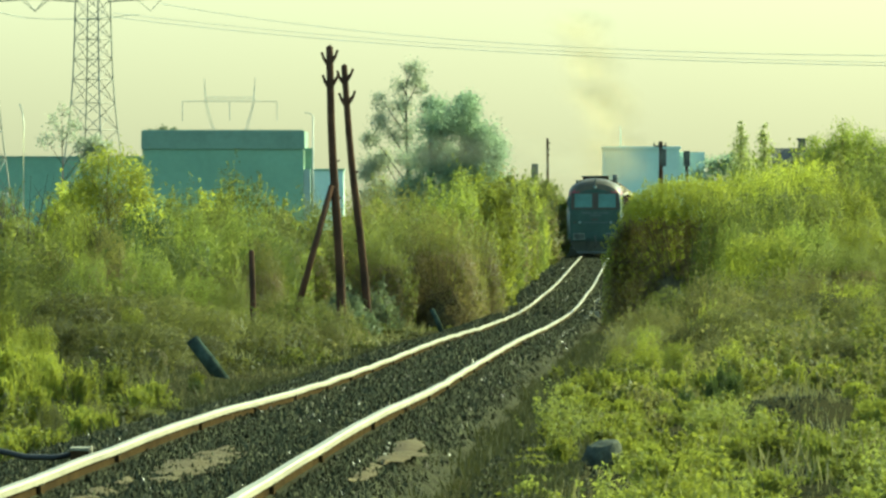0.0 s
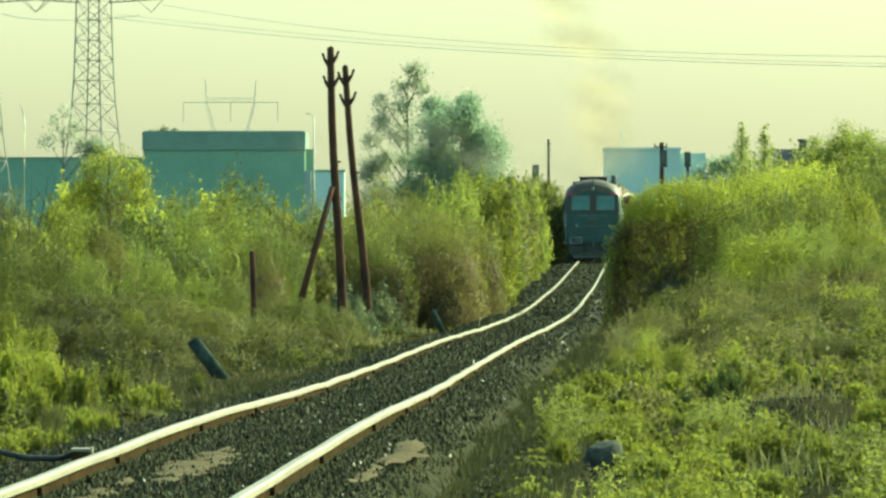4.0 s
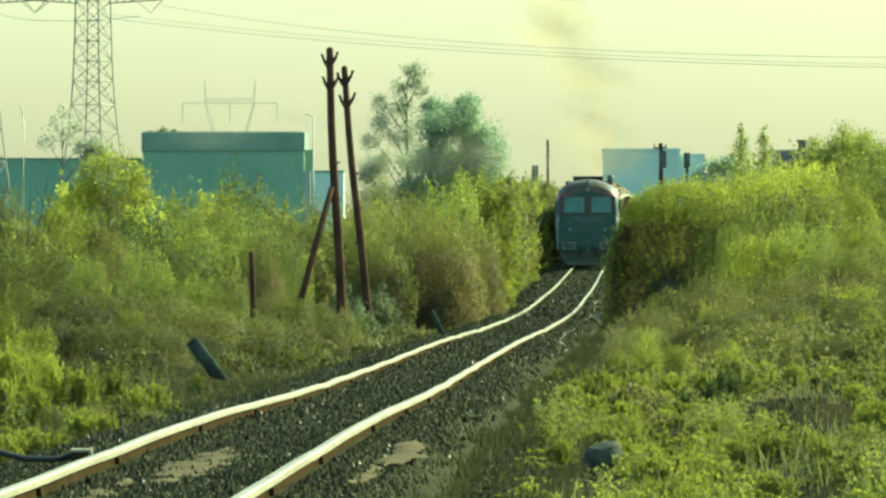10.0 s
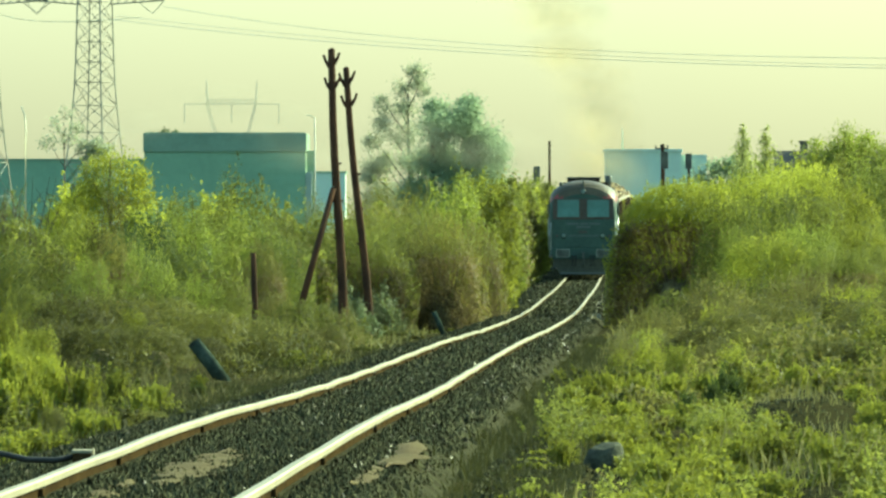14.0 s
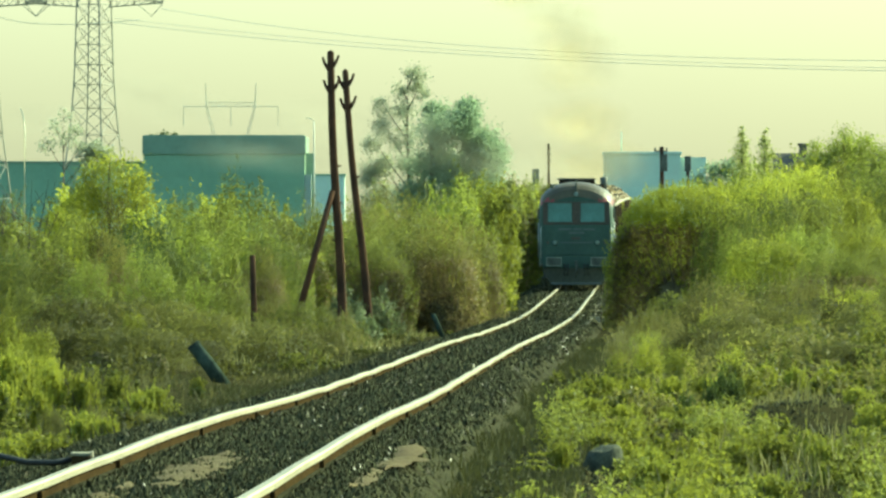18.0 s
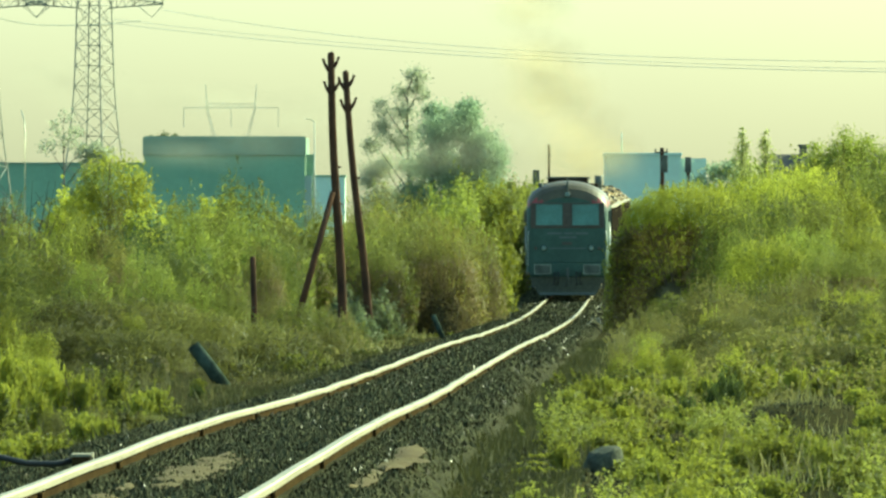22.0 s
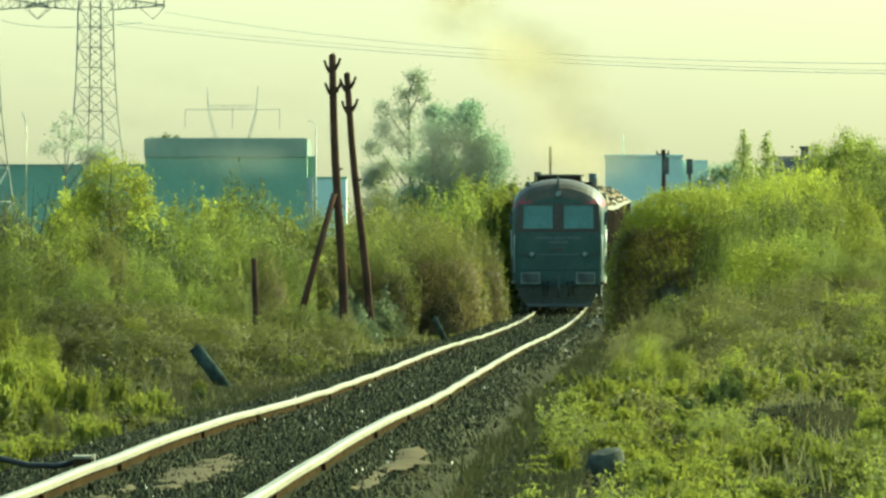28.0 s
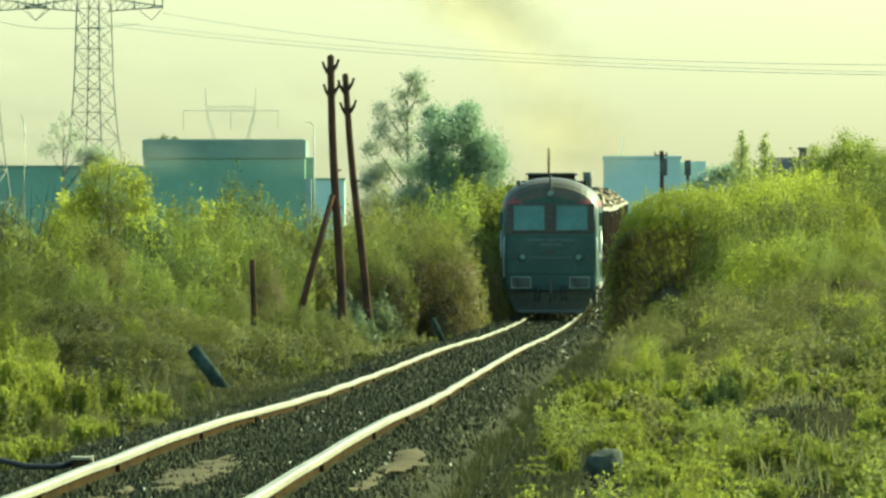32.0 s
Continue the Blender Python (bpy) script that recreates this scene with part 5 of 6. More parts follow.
def close_bush(seed, mat, core_mat, label, width=3.0, height=3.0, n=14000, leaf=0.05, shoot=(0.14, 0.36), rough=1.0, hollow=0.0, full=0.66):
    """A close bush with a smooth skin of small leaves and short shoots; its crown may hang over a hollow of bare twigs on one side."""
    b = thing("bush", Matrix(), label, "bush", "trackside bushes")
    rng = np.random.RandomState(seed)
    a, e = rng.uniform(0, 2 * math.pi, n), np.arcsin(rng.uniform(0.02, 1.0, n))
    out = np.stack([np.cos(a) * np.cos(e), np.sin(a) * np.cos(e), np.sin(e)], 1)
    off = Vector((seed * 1.7, 0, 0))
    lump = np.array([noise.noise(Vector(v) * 4.2 + off) * 0.06 + noise.noise(Vector(v) * 11.0 + off) * 0.045 + max(0.0, noise.noise(Vector(v) * 2.3 - off)) * 0.1 * (rough - 1) for v in out.tolist()])
    p = dome(a, e, 1 + lump * rough - np.abs(rng.normal(size=n)) * 0.06 * rough, width, height, full)
    f = p[:, 2] / height
    bare = np.zeros(n, bool)
    if hollow:
        low = fold(-f, -0.82, -0.5) * fold(-np.abs(p[:, 0]) / width, -0.47, -0.30) * (p[:, 1] < 0)
        p[:, 1] *= 1 - hollow * low
        bare = rng.uniform(0, 1, n) < np.maximum(0.94 * fold(low, 0.02, 0.45), 0.35 * fold(-f, -0.5, -0.2))
        quads("bare_twig_layer", leaf_tris(p[bare], out[bare], leaf * 1.4, rng, 0.4, 0.6), L_DUSKY, 3, b, "fine bare brown twigs in the shade of the crown")
    m = n // 80
    ks = rng.choice(np.nonzero(f > 0.3)[0], m)
    lean = out[ks] * 0.45 + (0, 0, 0.8) + rng.normal(size=(m, 3)) * 0.2
    lean /= np.linalg.norm(lean, axis=1)[:, None]
    sp = shoots(p[ks], lean, rng.uniform(*shoot, m), 14, rng, 0.1)
    quads("foliage", np.concatenate([leaf_tris(p[~bare], out[~bare], leaf, rng, 0.56, 0.5), leaf_tris(sp, np.repeat(lean, 14, 0), leaf, rng, 0.5, 0.7)]), mat, 3, b)
    core_mesh(b, width, height, core_mat, seed, 0.42)
    bm = bmesh.new()
    for i in range(0, n, n // (40 if hollow else 10)):
        q = Vector(p[i])
        tube([(q.x * 0.2, q.y * 0.2, -0.1), (q.x * 0.6, q.y * 0.6, q.z * 0.55), tuple(q)], [0.007 * height, 0.004 * height, 0.002 * height], 4, bm)
    part("branchwork", bm, M_BARK, b)
    return b


def whips(seed, mat, stem_mat, label, n=230, per=34, leaf=0.06, width=2.6, height=3.5):
    """A thicket of thin upright shoots in sparse young leaf."""
    b = thing("shoot_thicket", Matrix(), label, "bush", "trackside bushes")
    rng = np.random.RandomState(seed)
    a, q = rng.uniform(0, 2 * math.pi, n), np.sqrt(rng.uniform(0, 1, n))
    base = np.stack([np.cos(a) * q * width * 0.4, np.sin(a) * q * width * 0.4, np.zeros(n) - 0.05], 1)
    lean = np.stack([np.cos(a) * q * 0.16, np.sin(a) * q * 0.16, np.ones(n)], 1) + rng.normal(size=(n, 3)) * (0.055, 0.055, 0)
    tall = height * (1.0 - 0.35 * q ** 2) * rng.uniform(0.55, 1.03, n)
    side = rng.normal(size=(n, 3)) * (1, 1, 0)
    side *= (0.02 / np.linalg.norm(side, axis=1))[:, None]
    quads("stem_layer", np.stack([base - side, base + side, base + lean * tall[:, None]], 1), stem_mat, 3, b, "thin upright brown shoots")
    p = shoots(base, lean, tall, per, rng, 0.0)
    p[:, 2] = np.maximum(p[:, 2], 0.02)
    quads("foliage", leaf_tris(p, np.repeat(lean, per, 0), leaf, rng, 0.4, 1.1), mat, 3, b)
    core_mesh(b, width * 0.8, height * 0.5, stem_mat, seed, 0.6)
    return b


def bush_master(seed, mat, label, leaf=0.077, n=155, per=12, name="bush", width=1.2, height=3.6, wild=0.35):
    """A dense bush of many rising leafy shoots."""
    b = thing(name, Matrix(), label, "bush", "trackside bushes")
    rng = np.random.RandomState(seed)
    a, q = rng.uniform(0, 2 * math.pi, n), np.sqrt(rng.uniform(0, 1, n))
    lump = 1 + wild * np.sin(a * 2 + rng.rand() * 6) * 0.6 + wild * rng.normal(size=n) * 0.35
    r = width * 0.72 * q * lump
    z = height * (0.02 + 0.66 * rng.uniform(0, 1, n) * (1 - 0.35 * q))
    base = np.stack([np.cos(a) * r, np.sin(a) * r, z], 1)
    lean = np.stack([np.cos(a) * (0.15 + 0.5 * q), np.sin(a) * (0.15 + 0.5 * q), rng.uniform(0.55, 1.0, n)], 1) + rng.normal(size=(n, 3)) * 0.18
    lean /= np.linalg.norm(lean, axis=1)[:, None]
    length = height * rng.uniform(0.18, 0.36, n)
    p = shoots(base, lean, length, per, rng, 0.25)
    p[:, 2] = np.maximum(p[:, 2], 0.02)
    m = n * 3
    a, q = rng.uniform(0, 2 * math.pi, m), np.sqrt(rng.uniform(0, 1, m)) * 0.5
    core = np.stack([np.cos(a) * q * width, np.sin(a) * q * width, height * rng.uniform(0.02, 0.68, m) * (1.05 - 0.5 * q)], 1)
    quads("foliage", np.concatenate([leaf_tris(p, np.repeat(lean, per, 0), leaf, rng, 0.45, 1.0), leaf_tris(core, core - (0, 0, height * 0.3), leaf * (2.0 if height < 2 else 3.2), rng)]), mat, 3, b)
    bm = bmesh.new()
    for k in range(0, n, 14):
        c = Vector(base[k])
        tube([(c.x * 0.25, c.y * 0.25, -0.15), (c.x * 0.7, c.y * 0.7, c.z * 0.6), tuple(c + Vector(lean[k]) * float(length[k]) * 0.8)], [0.035, 0.022, 0.006], 4, bm)
    part("branchwork", bm, M_BARK, b)
    return b


MASTERS = {   # the bush, its own width and height
    "green": [bush_master(31, L_GREEN, "leafy bush in bright fresh green beside the line"), bush_master(32, L_GREEN, "leafy bush in bright fresh green beside the line", wild=0.6)],
    "olive": [bush_master(33, L_OLIVE, "olive-green bush of thin rising shoots"), bush_master(34, L_OLIVE, "olive-green bush of thin rising shoots", wild=0.6)],
    "fresh": [close_bush(41, L_GREEN, M_SPROUT, "full rounded bush in fresh green leaf", 3.0, 3.5, 10000, 0.062, (0.2, 0.5), 2.6), mound(42, L_SPRING, M_SPROUT, "full rounded bush in fresh green leaf", n=8000, lobes=70)],
    "dull": [close_bush(43, L_OLIVE, M_SPROUT, "full rounded bush in dull olive leaf", 3.0, 3.5, 10000, 0.06, (0.2, 0.5), 2.5), mound(44, L_OLIVE, M_SPROUT, "full rounded bush in dull olive leaf", n=8000, lobes=70, twigs=L_DUSKY, twig_share=0.25)],
    "twiggy": [close_bush(45, L_YELLOW, M_STEM, "brown twiggy bush with a yellow-brown leafy top", 3.0, 3.5, 13000, 0.054, (0.2, 0.55), 2.8, 0.5, 0.95), close_bush(46, L_OLIVE, M_STEM, "dark twiggy bush with an olive leafy top", 3.0, 3.5, 13000, 0.056, (0.2, 0.55), 2.8, 0.6, 0.95)],
    "dome": [close_bush(47, L_SPRING, M_STEM, "big domed yellow-green bush over a dark twiggy hollow beside the rails", 4.9, 4.1, 72000, 0.046, hollow=0.7, full=0.78),
             close_bush(56, L_SPRING, M_SPROUT, "big domed bush in fresh yellow-green leaf", 4.9, 4.1, 34000, 0.052, (0.2, 0.5), 1.6)],
    "hedge": [mound(57, L_SPRING, M_SPROUT, "tall close bush of the trackside hedge in fresh leaf", lobes=120, lobe=(0.2, 0.42), width=2.2, height=4.5), mound(58, L_GREEN, M_SPROUT, "tall close bush of the trackside hedge in fresh leaf", lobes=90, lobe=(0.2, 0.5), width=2.2, height=4.5), mound(59, L_OLIVE, M_SPROUT, "tall olive bush of the trackside hedge", lobes=100, lobe=(0.2, 0.5), width=2.2, height=4.5, twigs=L_DUSKY, twig_share=0.25)],
    "bramble": [close_bush(48, L_BRAMBLE, M_TWIG, "low tangle of brown-olive bramble", 2.0, 1.1, 6500, 0.038, (0.08, 0.25), 1.7), close_bush(49, L_BRAMBLE, M_TWIG, "low tangle of brown-olive bramble", 2.0, 1.1, 6500, 0.038, (0.1, 0.35), 2.4)],
    "scrub": [close_bush(50, L_OLIVE, M_SPROUT, "low olive scrub bush among dry grass", 1.6, 1.2, 4400, 0.037, (0.12, 0.35), 1.7), close_bush(51, L_STRAW, M_SPROUT, "low olive scrub bush among dry grass", 1.6, 1.2, 4400, 0.037, (0.12, 0.35), 2.4)],
    "feather": [close_bush(60, L_SPRING, M_SPROUT, "broad feathery bush in yellow-green leaf on the bank", rough=1.5), close_bush(61, L_OLIVE, M_SPROUT, "broad feathery bush in olive leaf on the bank", rough=1.8), close_bush(62, L_GREEN, M_SPROUT, "broad feathery bush in green leaf on the bank", rough=2.0)],
    "shade_gap": [close_bush(63, L_DEEP, M_STEM, "dense bush darkened to stand in for a shaded gap", 2.4, 3.0, 9000, 0.055, (0.15, 0.4), 2.2)],
    "dark": [bush_master(66, L_DEEP, "low dark green shrub at the edge of bare earth", leaf=0.07, n=120, per=18, height=1.2, width=0.8, wild=0.5)],
    "tuft": [close_bush(64, L_WEED, M_SPROUT, "small close shrub in bright yellow-green leaf", 1.2, 1.0, 3200, 0.042, (0.1, 0.3), 2.6), close_bush(65, L_WEED, M_SPROUT, "small close shrub in bright yellow-green leaf", 1.2, 1.0, 3200, 0.042, (0.15, 0.4), 3.2)],
    "grey": [mound(52, L_GREY, M_TWIG, "low grey-green rounded bush", n=4500, leaf=0.05, lobes=46, width=2.0, height=1.9)],
    "whips": [whips(53, L_OLIVE, M_STEM, "thicket of upright brown shoots in thin olive leaf", per=44), whips(54, L_YELLOW, M_STEM, "thicket of upright yellow-brown shoots barely in leaf", n=170)],
    "low": [bush_master(38, L_WEED, "low bright green shrub at the track side", leaf=0.066, n=110, per=16, height=1.2, width=0.8), bush_master(39, L_WEED, "low bright green shrub at the track side", leaf=0.066, n=110, per=16, height=1.2, width=0.8, wild=0.6)],
}
SIZES = {"shade_gap": (2.4, 3.0), "tuft": (1.2, 1.0), "dark": (1.75, 1.2), "feather": (3.0, 3.0), "dome": (4.9, 4.1), "hedge": (2.2, 4.5), "green": (2.9, 3.5), "olive": (2.9, 3.5), "bramble": (2.0, 1.1), "scrub": (1.6, 1.2), "grey": (2.0, 1.9), "whips": (2.6, 3.5), "low": (1.75, 1.2)}
USED = set()
BARE = [(3.6, 106, 0.32, 6.0), (3.95, 114, 0.55, 7.0), (4.2, 124, 0.85, 11.0), (4.75, 139, 1.0, 15.0), (5.3, 152, 0.95, 10.0), (5.5, 137, 0.7, 11.0), (4.95, 121, 0.5, 8.0), (1.05, 84, 0.3, 9.0), (1.42, 92, 0.26, 7.0), (-3.85, 172, 0.75, 27.0), (-2.9, 110, 0.5, 12)]   # bare dark earth: x, y, half widths
_rb = random.Random(77)


def bush(kind, x, y, width, height, pick=None):
    """Set one bush: its whole width and its height in metres."""
    ms = MASTERS[kind]
    m = ms[_rb.randrange(len(ms)) if pick is None else pick]
    w, h = SIZES.get(kind, (3.0, 3.5))
    sx, sz = width / w, height / h
    mat = Matrix.LocRotScale((x, y, gz(x, y) - 0.03), Euler((0, 0, -0.25 if kind in ("dome", "twiggy") else _rb.uniform(0, 6.28))), (sx, sx, sz))
    if m.name not in USED:
        USED.add(m.name)
        m.matrix_basis = mat
        return m
    c = copy_thing(m, Matrix())
    c.matrix_basis = mat
    return c


def hedge(kinds, y0, y1, x0, x1, n, height, width, wobble=0.15, from_track=False):
    """A loose row or thicket of n bushes."""
    for k in range(n):
        t = (k + _rb.random()) / n
        y = y0 + (y1 - y0) * (t if from_track else _rb.random())
        x = (x0 + (x1 - x0) * (_rb.random() if from_track else t)) + (float(track_x(y)) if from_track else 0)
        if any(((x - bx) / (bw + 0.2)) ** 2 + ((y - by) / (bl + 3)) ** 2 < 1 for bx, by, bw, bl in BARE):
            continue
        bush(_rb.choice(kinds), x, y, width * _rb.uniform(1 - wobble, 1 + wobble), height * _rb.uniform(1 - wobble, 1 + wobble))


def plant(kind, rows):
    """Bushes of one kind: x, y, width, and the height of the top above the datum of the plan."""
    for x, y, w, top in rows:
        h = max(0.25, top - gz(x, y))
        bush(kind, x, y, max(w, 0.62 * h) if kind in ("fresh", "dull", "twiggy", "shade_gap") else max(w, 0.65 * h) if kind == "tuft" else w, h)


# beyond the gap, both sides of the line
hedge(("hedge",), 345, 600, -3.3, -3.05, 17, 4.5, 2.3, 0.07, True)
hedge(("green", "olive"), 355, 600, -6.2, -4.6, 11, 4.8, 2.8, 0.1, True)
hedge(("hedge",), 560, 660, -2.9, -2.7, 8, 4.3, 2.0, 0.06, True)
hedge(("green", "olive"), 400, 640, 3.1, 4.2, 12, 3.8, 2.0, 0.1, True)
hedge(("olive", "olive", "green"), 375, 420, -18, 0.5, 10, 4.7, 3.6, 0.12)
hedge(("green", "olive"), 380, 440, 9.5, 20, 11, 5.4, 3.2, 0.12)
hedge(("green", "olive"), 460, 520, 13.5, 22, 8, 6.2, 3.2, 0.1)
plant("whips", [(-1.46, 331, 1.92, 3.2), (-2.3, 331, 1.66, 2.91), (-0.56, 331, 1.57, 2.96), (-3.03, 331, 1.39, 2.61), (-5.05, 338, 1.42, 2.8), (-4.23, 336, 1.42, 3.4), (-3.42, 338, 1.42, 3.19), (-2.58, 340, 1.43, 3.34), (-1.69, 342, 1.71, 3.93), (-0.88, 341, 1.53, 3.83), (-2.1, 336, 1.42, 3.54), (-1.62, 328, 1.9, 2.64), (-0.42, 329, 1.56, 2.5)])
plant("dull", [(-13.59, 338, 2.31, 2.59), (-12.42, 340, 2.15, 2.63), (-8.75, 338, 1.78, 2.66), (-12.17, 315, 2.49, 2.08), (-10.95, 318, 2.01, 2.15), (-6.31, 314, 1.82, 2.41), (-3.68, 312, 1.64, 2.08), (-11.01, 272, 1.86, 1.31), (-9.84, 270, 1.85, 1.22), (-5.7, 276, 1.53, 1.43), (-9.06, 236, 1.49, 0.62), (-7.57, 240, 1.14, 0.76), (-4.74, 242, 1.15, 0.69), (13.17, 340, 2.51, 4.02)])
plant("fresh", [(-11.6, 336, 1.59, 3.22), (-7.85, 336, 1.59, 2.76), (-7.05, 338, 1.33, 2.98), (-6.07, 335, 1.5, 3.32), (0.15, 345, 2.18, 3.25), (1.22, 350, 2.03, 3.38), (-8.58, 316, 1.83, 2.52), (-7.37, 312, 2.14, 2.28), (-5.41, 305, 1.12, 2.31), (-8.83, 268, 1.27, 1.08), (-7.58, 276, 1.6, 1.35), (-6.76, 278, 1.83, 1.49), (-4.3, 294, 1.35, 1.5), (-8.34, 238, 1.38, 0.71), (-6.35, 244, 1.61, 0.72), (-5.49, 246, 1.23, 0.77), (9.72, 335, 2.29, 3.62), (10.85, 340, 2.33, 3.88), (12.19, 345, 2.54, 4.16), (13.9, 338, 2.14, 3.9)])
plant("twiggy", [(-2.41, 318, 2.41, 1.95), (-1.22, 322, 2.65, 2.02), (0.13, 318, 2.51, 1.98), (1.08, 322, 1.8, 1.75), (-9.53, 318, 1.84, 2.42), (-4.73, 308, 1.62, 1.98), (-8.69, 285, 1.65, 1.5), (-4.76, 288, 1.29, 1.27), (-0.5, 319, 1.9, 1.6), (-1.8, 316, 1.9, 1.5)])
plant("bramble", [(-7.44, 216, 1.71, 0.58), (-6.53, 218, 1.72, 0.59), (-5.66, 222, 1.75, 0.49), (-4.69, 216, 1.59, 0.32), (-4.02, 222, 1.52, 0.09), (-7.26, 196, 1.44, 0.32), (-6.23, 196, 1.55, 0.21), (-5.25, 194, 1.53, 0.21), (-4.55, 200, 1.16, -0.03), (-3.65, 228, 1.32, -0.14), (6.08, 224, 1.65, 0.25), (7.09, 226, 1.78, 0.39), (8.21, 230, 1.82, 0.49), (9.1, 228, 1.68, 0.45), (6.02, 204, 1.61, 0.12), (7.03, 206, 1.63, 0.15), (8, 206, 1.63, 0.17), (5.25, 214, 1.35, -0.01), (7.55, 186, 1.27, 0.01), (6.82, 186, 1.27, 0.03)])
plant("scrub", [(-4.17, 262, 0.97, 0.28), (-3.56, 258, 1.22, 0.22), (-3.06, 262, 1.03, 0.11), (-2.47, 258, 0.95, -0.05), (-2.6, 248, 0.91, -0.32), (-3.26, 244, 1.03, -0.29), (-3.9, 236, 0.87, -0.4), (-2.14, 256, 0.67, -0.47), (-4.27, 226, 0.71, -0.42), (5.69, 266, 1.54, 0.36), (6.69, 266, 1.54, 0.61), (7.48, 264, 1.53, 0.76), (8.32, 260, 1.37, 0.73), (5.9, 250, 1.18, 0.3), (4.75, 252, 0.93, 0.02), (5.15, 246, 0.91, -0.01), (6.79, 250, 1.32, 0.49), (9.57, 254, 1.6, 0.68), (10.29, 252, 1.19, 0.63), (8.91, 258, 1.09, 0.76), (4.35, 226, 1.07, -0.18), (4.74, 214, 1.01, -0.17), (3.62, 214, 0.79, -0.29), (5.01, 196, 0.83, -0.09)])
plant("feather", [(8.2, 304, 2.4, 2.7), (9.3, 307, 2.6, 2.85), (10.5, 311, 2.8, 3.0), (11.7, 315, 2.8, 3.2), (12.8, 318, 2.5, 3.45), (8.2, 297, 1.5, 1.9), (8.8, 292, 2.9, 1.7), (9.95, 293, 2.4, 1.95), (11.2, 294, 2.5, 2.0), (12.2, 296, 2.2, 2.1)])
plant("twiggy", [(9.95, 281, 1.5, 1.3), (10.8, 281, 1.6, 1.28), (11.6, 282, 1.5, 1.3)])
# Dark bushes placed to imitate the shaded gaps in the thicket.
plant("shade_gap", [(-8.49, 309, 1.71, 2.31), (-9.03, 307, 1.13, 1.79), (-4.74, 304, 0.96, 1.5), (-5.06, 306, 0.81, 1.23), (-11.91, 300, 0.95, 1.32), (-6.89, 298, 0.71, 1.33)])
plant("dark", [(3.86, 147, 0.48, 0.29), (3.62, 144, 0.3, 0.16), (3.97, 146, 0.31, 0.13), (3.45, 118, 0.22, -0.14), (3.09, 136, 0.29, 0.06), (-5.44, 150, 0.28, -0.3), (-3.88, 170, 0.3, -0.39)])
plant("tuft", [(-7.64, 188, 0.59, 0.47), (-6.84, 182, 0.48, 0.29), (-6.85, 172, 0.63, 0.07), (-6.16, 168, 0.44, 0.01), (-5.9, 206, 0.49, 0.39), (9.6, 246, 0.97, 0.63), (8.66, 238, 0.75, 0.46), (5.78, 205, 0.59, -0.03), (7.1, 212, 0.5, 0.18), (8.57, 214, 0.56, 0.25), (4.21, 190, 0.6, -0.09), (3.78, 196, 0.57, -0.09), (3.13, 188, 0.49, -0.23), (5.69, 226, 0.83, 0.2), (4.89, 180, 0.57, -0.04)])
plant("grey", [(-2.52, 288, 1.67, 0.41), (-1.72, 292, 1.38, 0.42), (-2.12, 280, 1.33, -0.11)])
plant("low", [(-7.6, 192, 0.9, 0.5), (-7.1, 184, 0.8, 0.3), (-6.6, 176, 0.6, 0.15), (-6.3, 160, 0.7, 0.2), (-6.03, 150, 0.71, 0.62), (-5.46, 150, 0.55, 0.4), (-5.48, 140, 0.59, 0.5), (-5.05, 150, 0.55, 0.3), (-4.76, 156, 0.57, 0.1), (-4.02, 150, 0.67, 0.02), (-4.12, 146, 0.46, 0.02), (-3.91, 172, 0.33, -0.22), (-3.66, 96, 0.66, 0.36), (-3.72, 92, 0.44, 0.36), (-3.5, 98, 0.36, 0.26), (-3.93, 118, 0.5, 0.18), (-3.5, 112, 0.35, 0.18), (-5.33, 130, 0.62, 0.46), (-4.89, 130, 0.41, 0.34), (6.72, 296, 0.72, 0.99), (4.61, 168, 0.44, 0.15), (4.99, 166, 0.52, 0.12), (5.4, 164, 0.52, 0.07), (5.85, 162, 0.68, 0.1), (6.49, 162, 0.6, 0.08), (3.88, 158, 0.58, 0.08), (3.38, 158, 0.67, 0.05), (2.91, 160, 0.59, 0), (2.51, 164, 0.52, -0.06), (2.21, 164, 0.43, -0.14), (1.99, 160, 0.42, -0.17), (3.93, 152, 0.4, 0.14), (5.42, 140, 0.52, 0.06)])
for _p, (_x, _y, _w, _t) in ((0, (7.19, 314, 5.03, 3.29)), (1, (9.75, 330, 3.65, 3.51)), (1, (11.32, 338, 3.56, 3.73))):
    bush("dome", _x, _y, _w, _t - gz(_x, _y), _p)

# tall clumps standing over the carpet of weeds
_rc = random.Random(91)
for _k in range(150):
    _y = _rc.uniform(76, 168)
    _off = _rc.uniform(2.25, 2.3 + 0.031 * _y)
    _x = float(track_x(_y)) + _off
    if not any(((_x - bx) / bw) ** 2 + ((_y - by) / bl) ** 2 < 1.1 for bx, by, bw, bl in BARE):
        bush("low", _x, _y, _rc.uniform(0.26, 0.6), _rc.uniform(0.22, 0.46))
for _k in range(40):
    _y = _rc.uniform(80, 165)
    _x = float(track_x(_y)) - _rc.uniform(2.9, 5.2)
    if not any(((_x - bx) / bw) ** 2 + ((_y - by) / bl) ** 2 < 1.1 for bx, by, bw, bl in BARE):
        bush(_rc.choice(("low", "bramble", "bramble", "scrub")), _x, _y, _rc.uniform(0.3, 0.75), _rc.uniform(0.2, 0.42))


# ---- weeds and grass ----
def patchiness(x, y, seed):
    return np.array([noise.noise(Vector((a * 110 / b * 1.5, b * 0.06, seed))) + 0.45 * noise.noise(Vector((a * 110 / b * 3.6, b * 0.17, seed + 9))) for a, b in zip(x, y)])


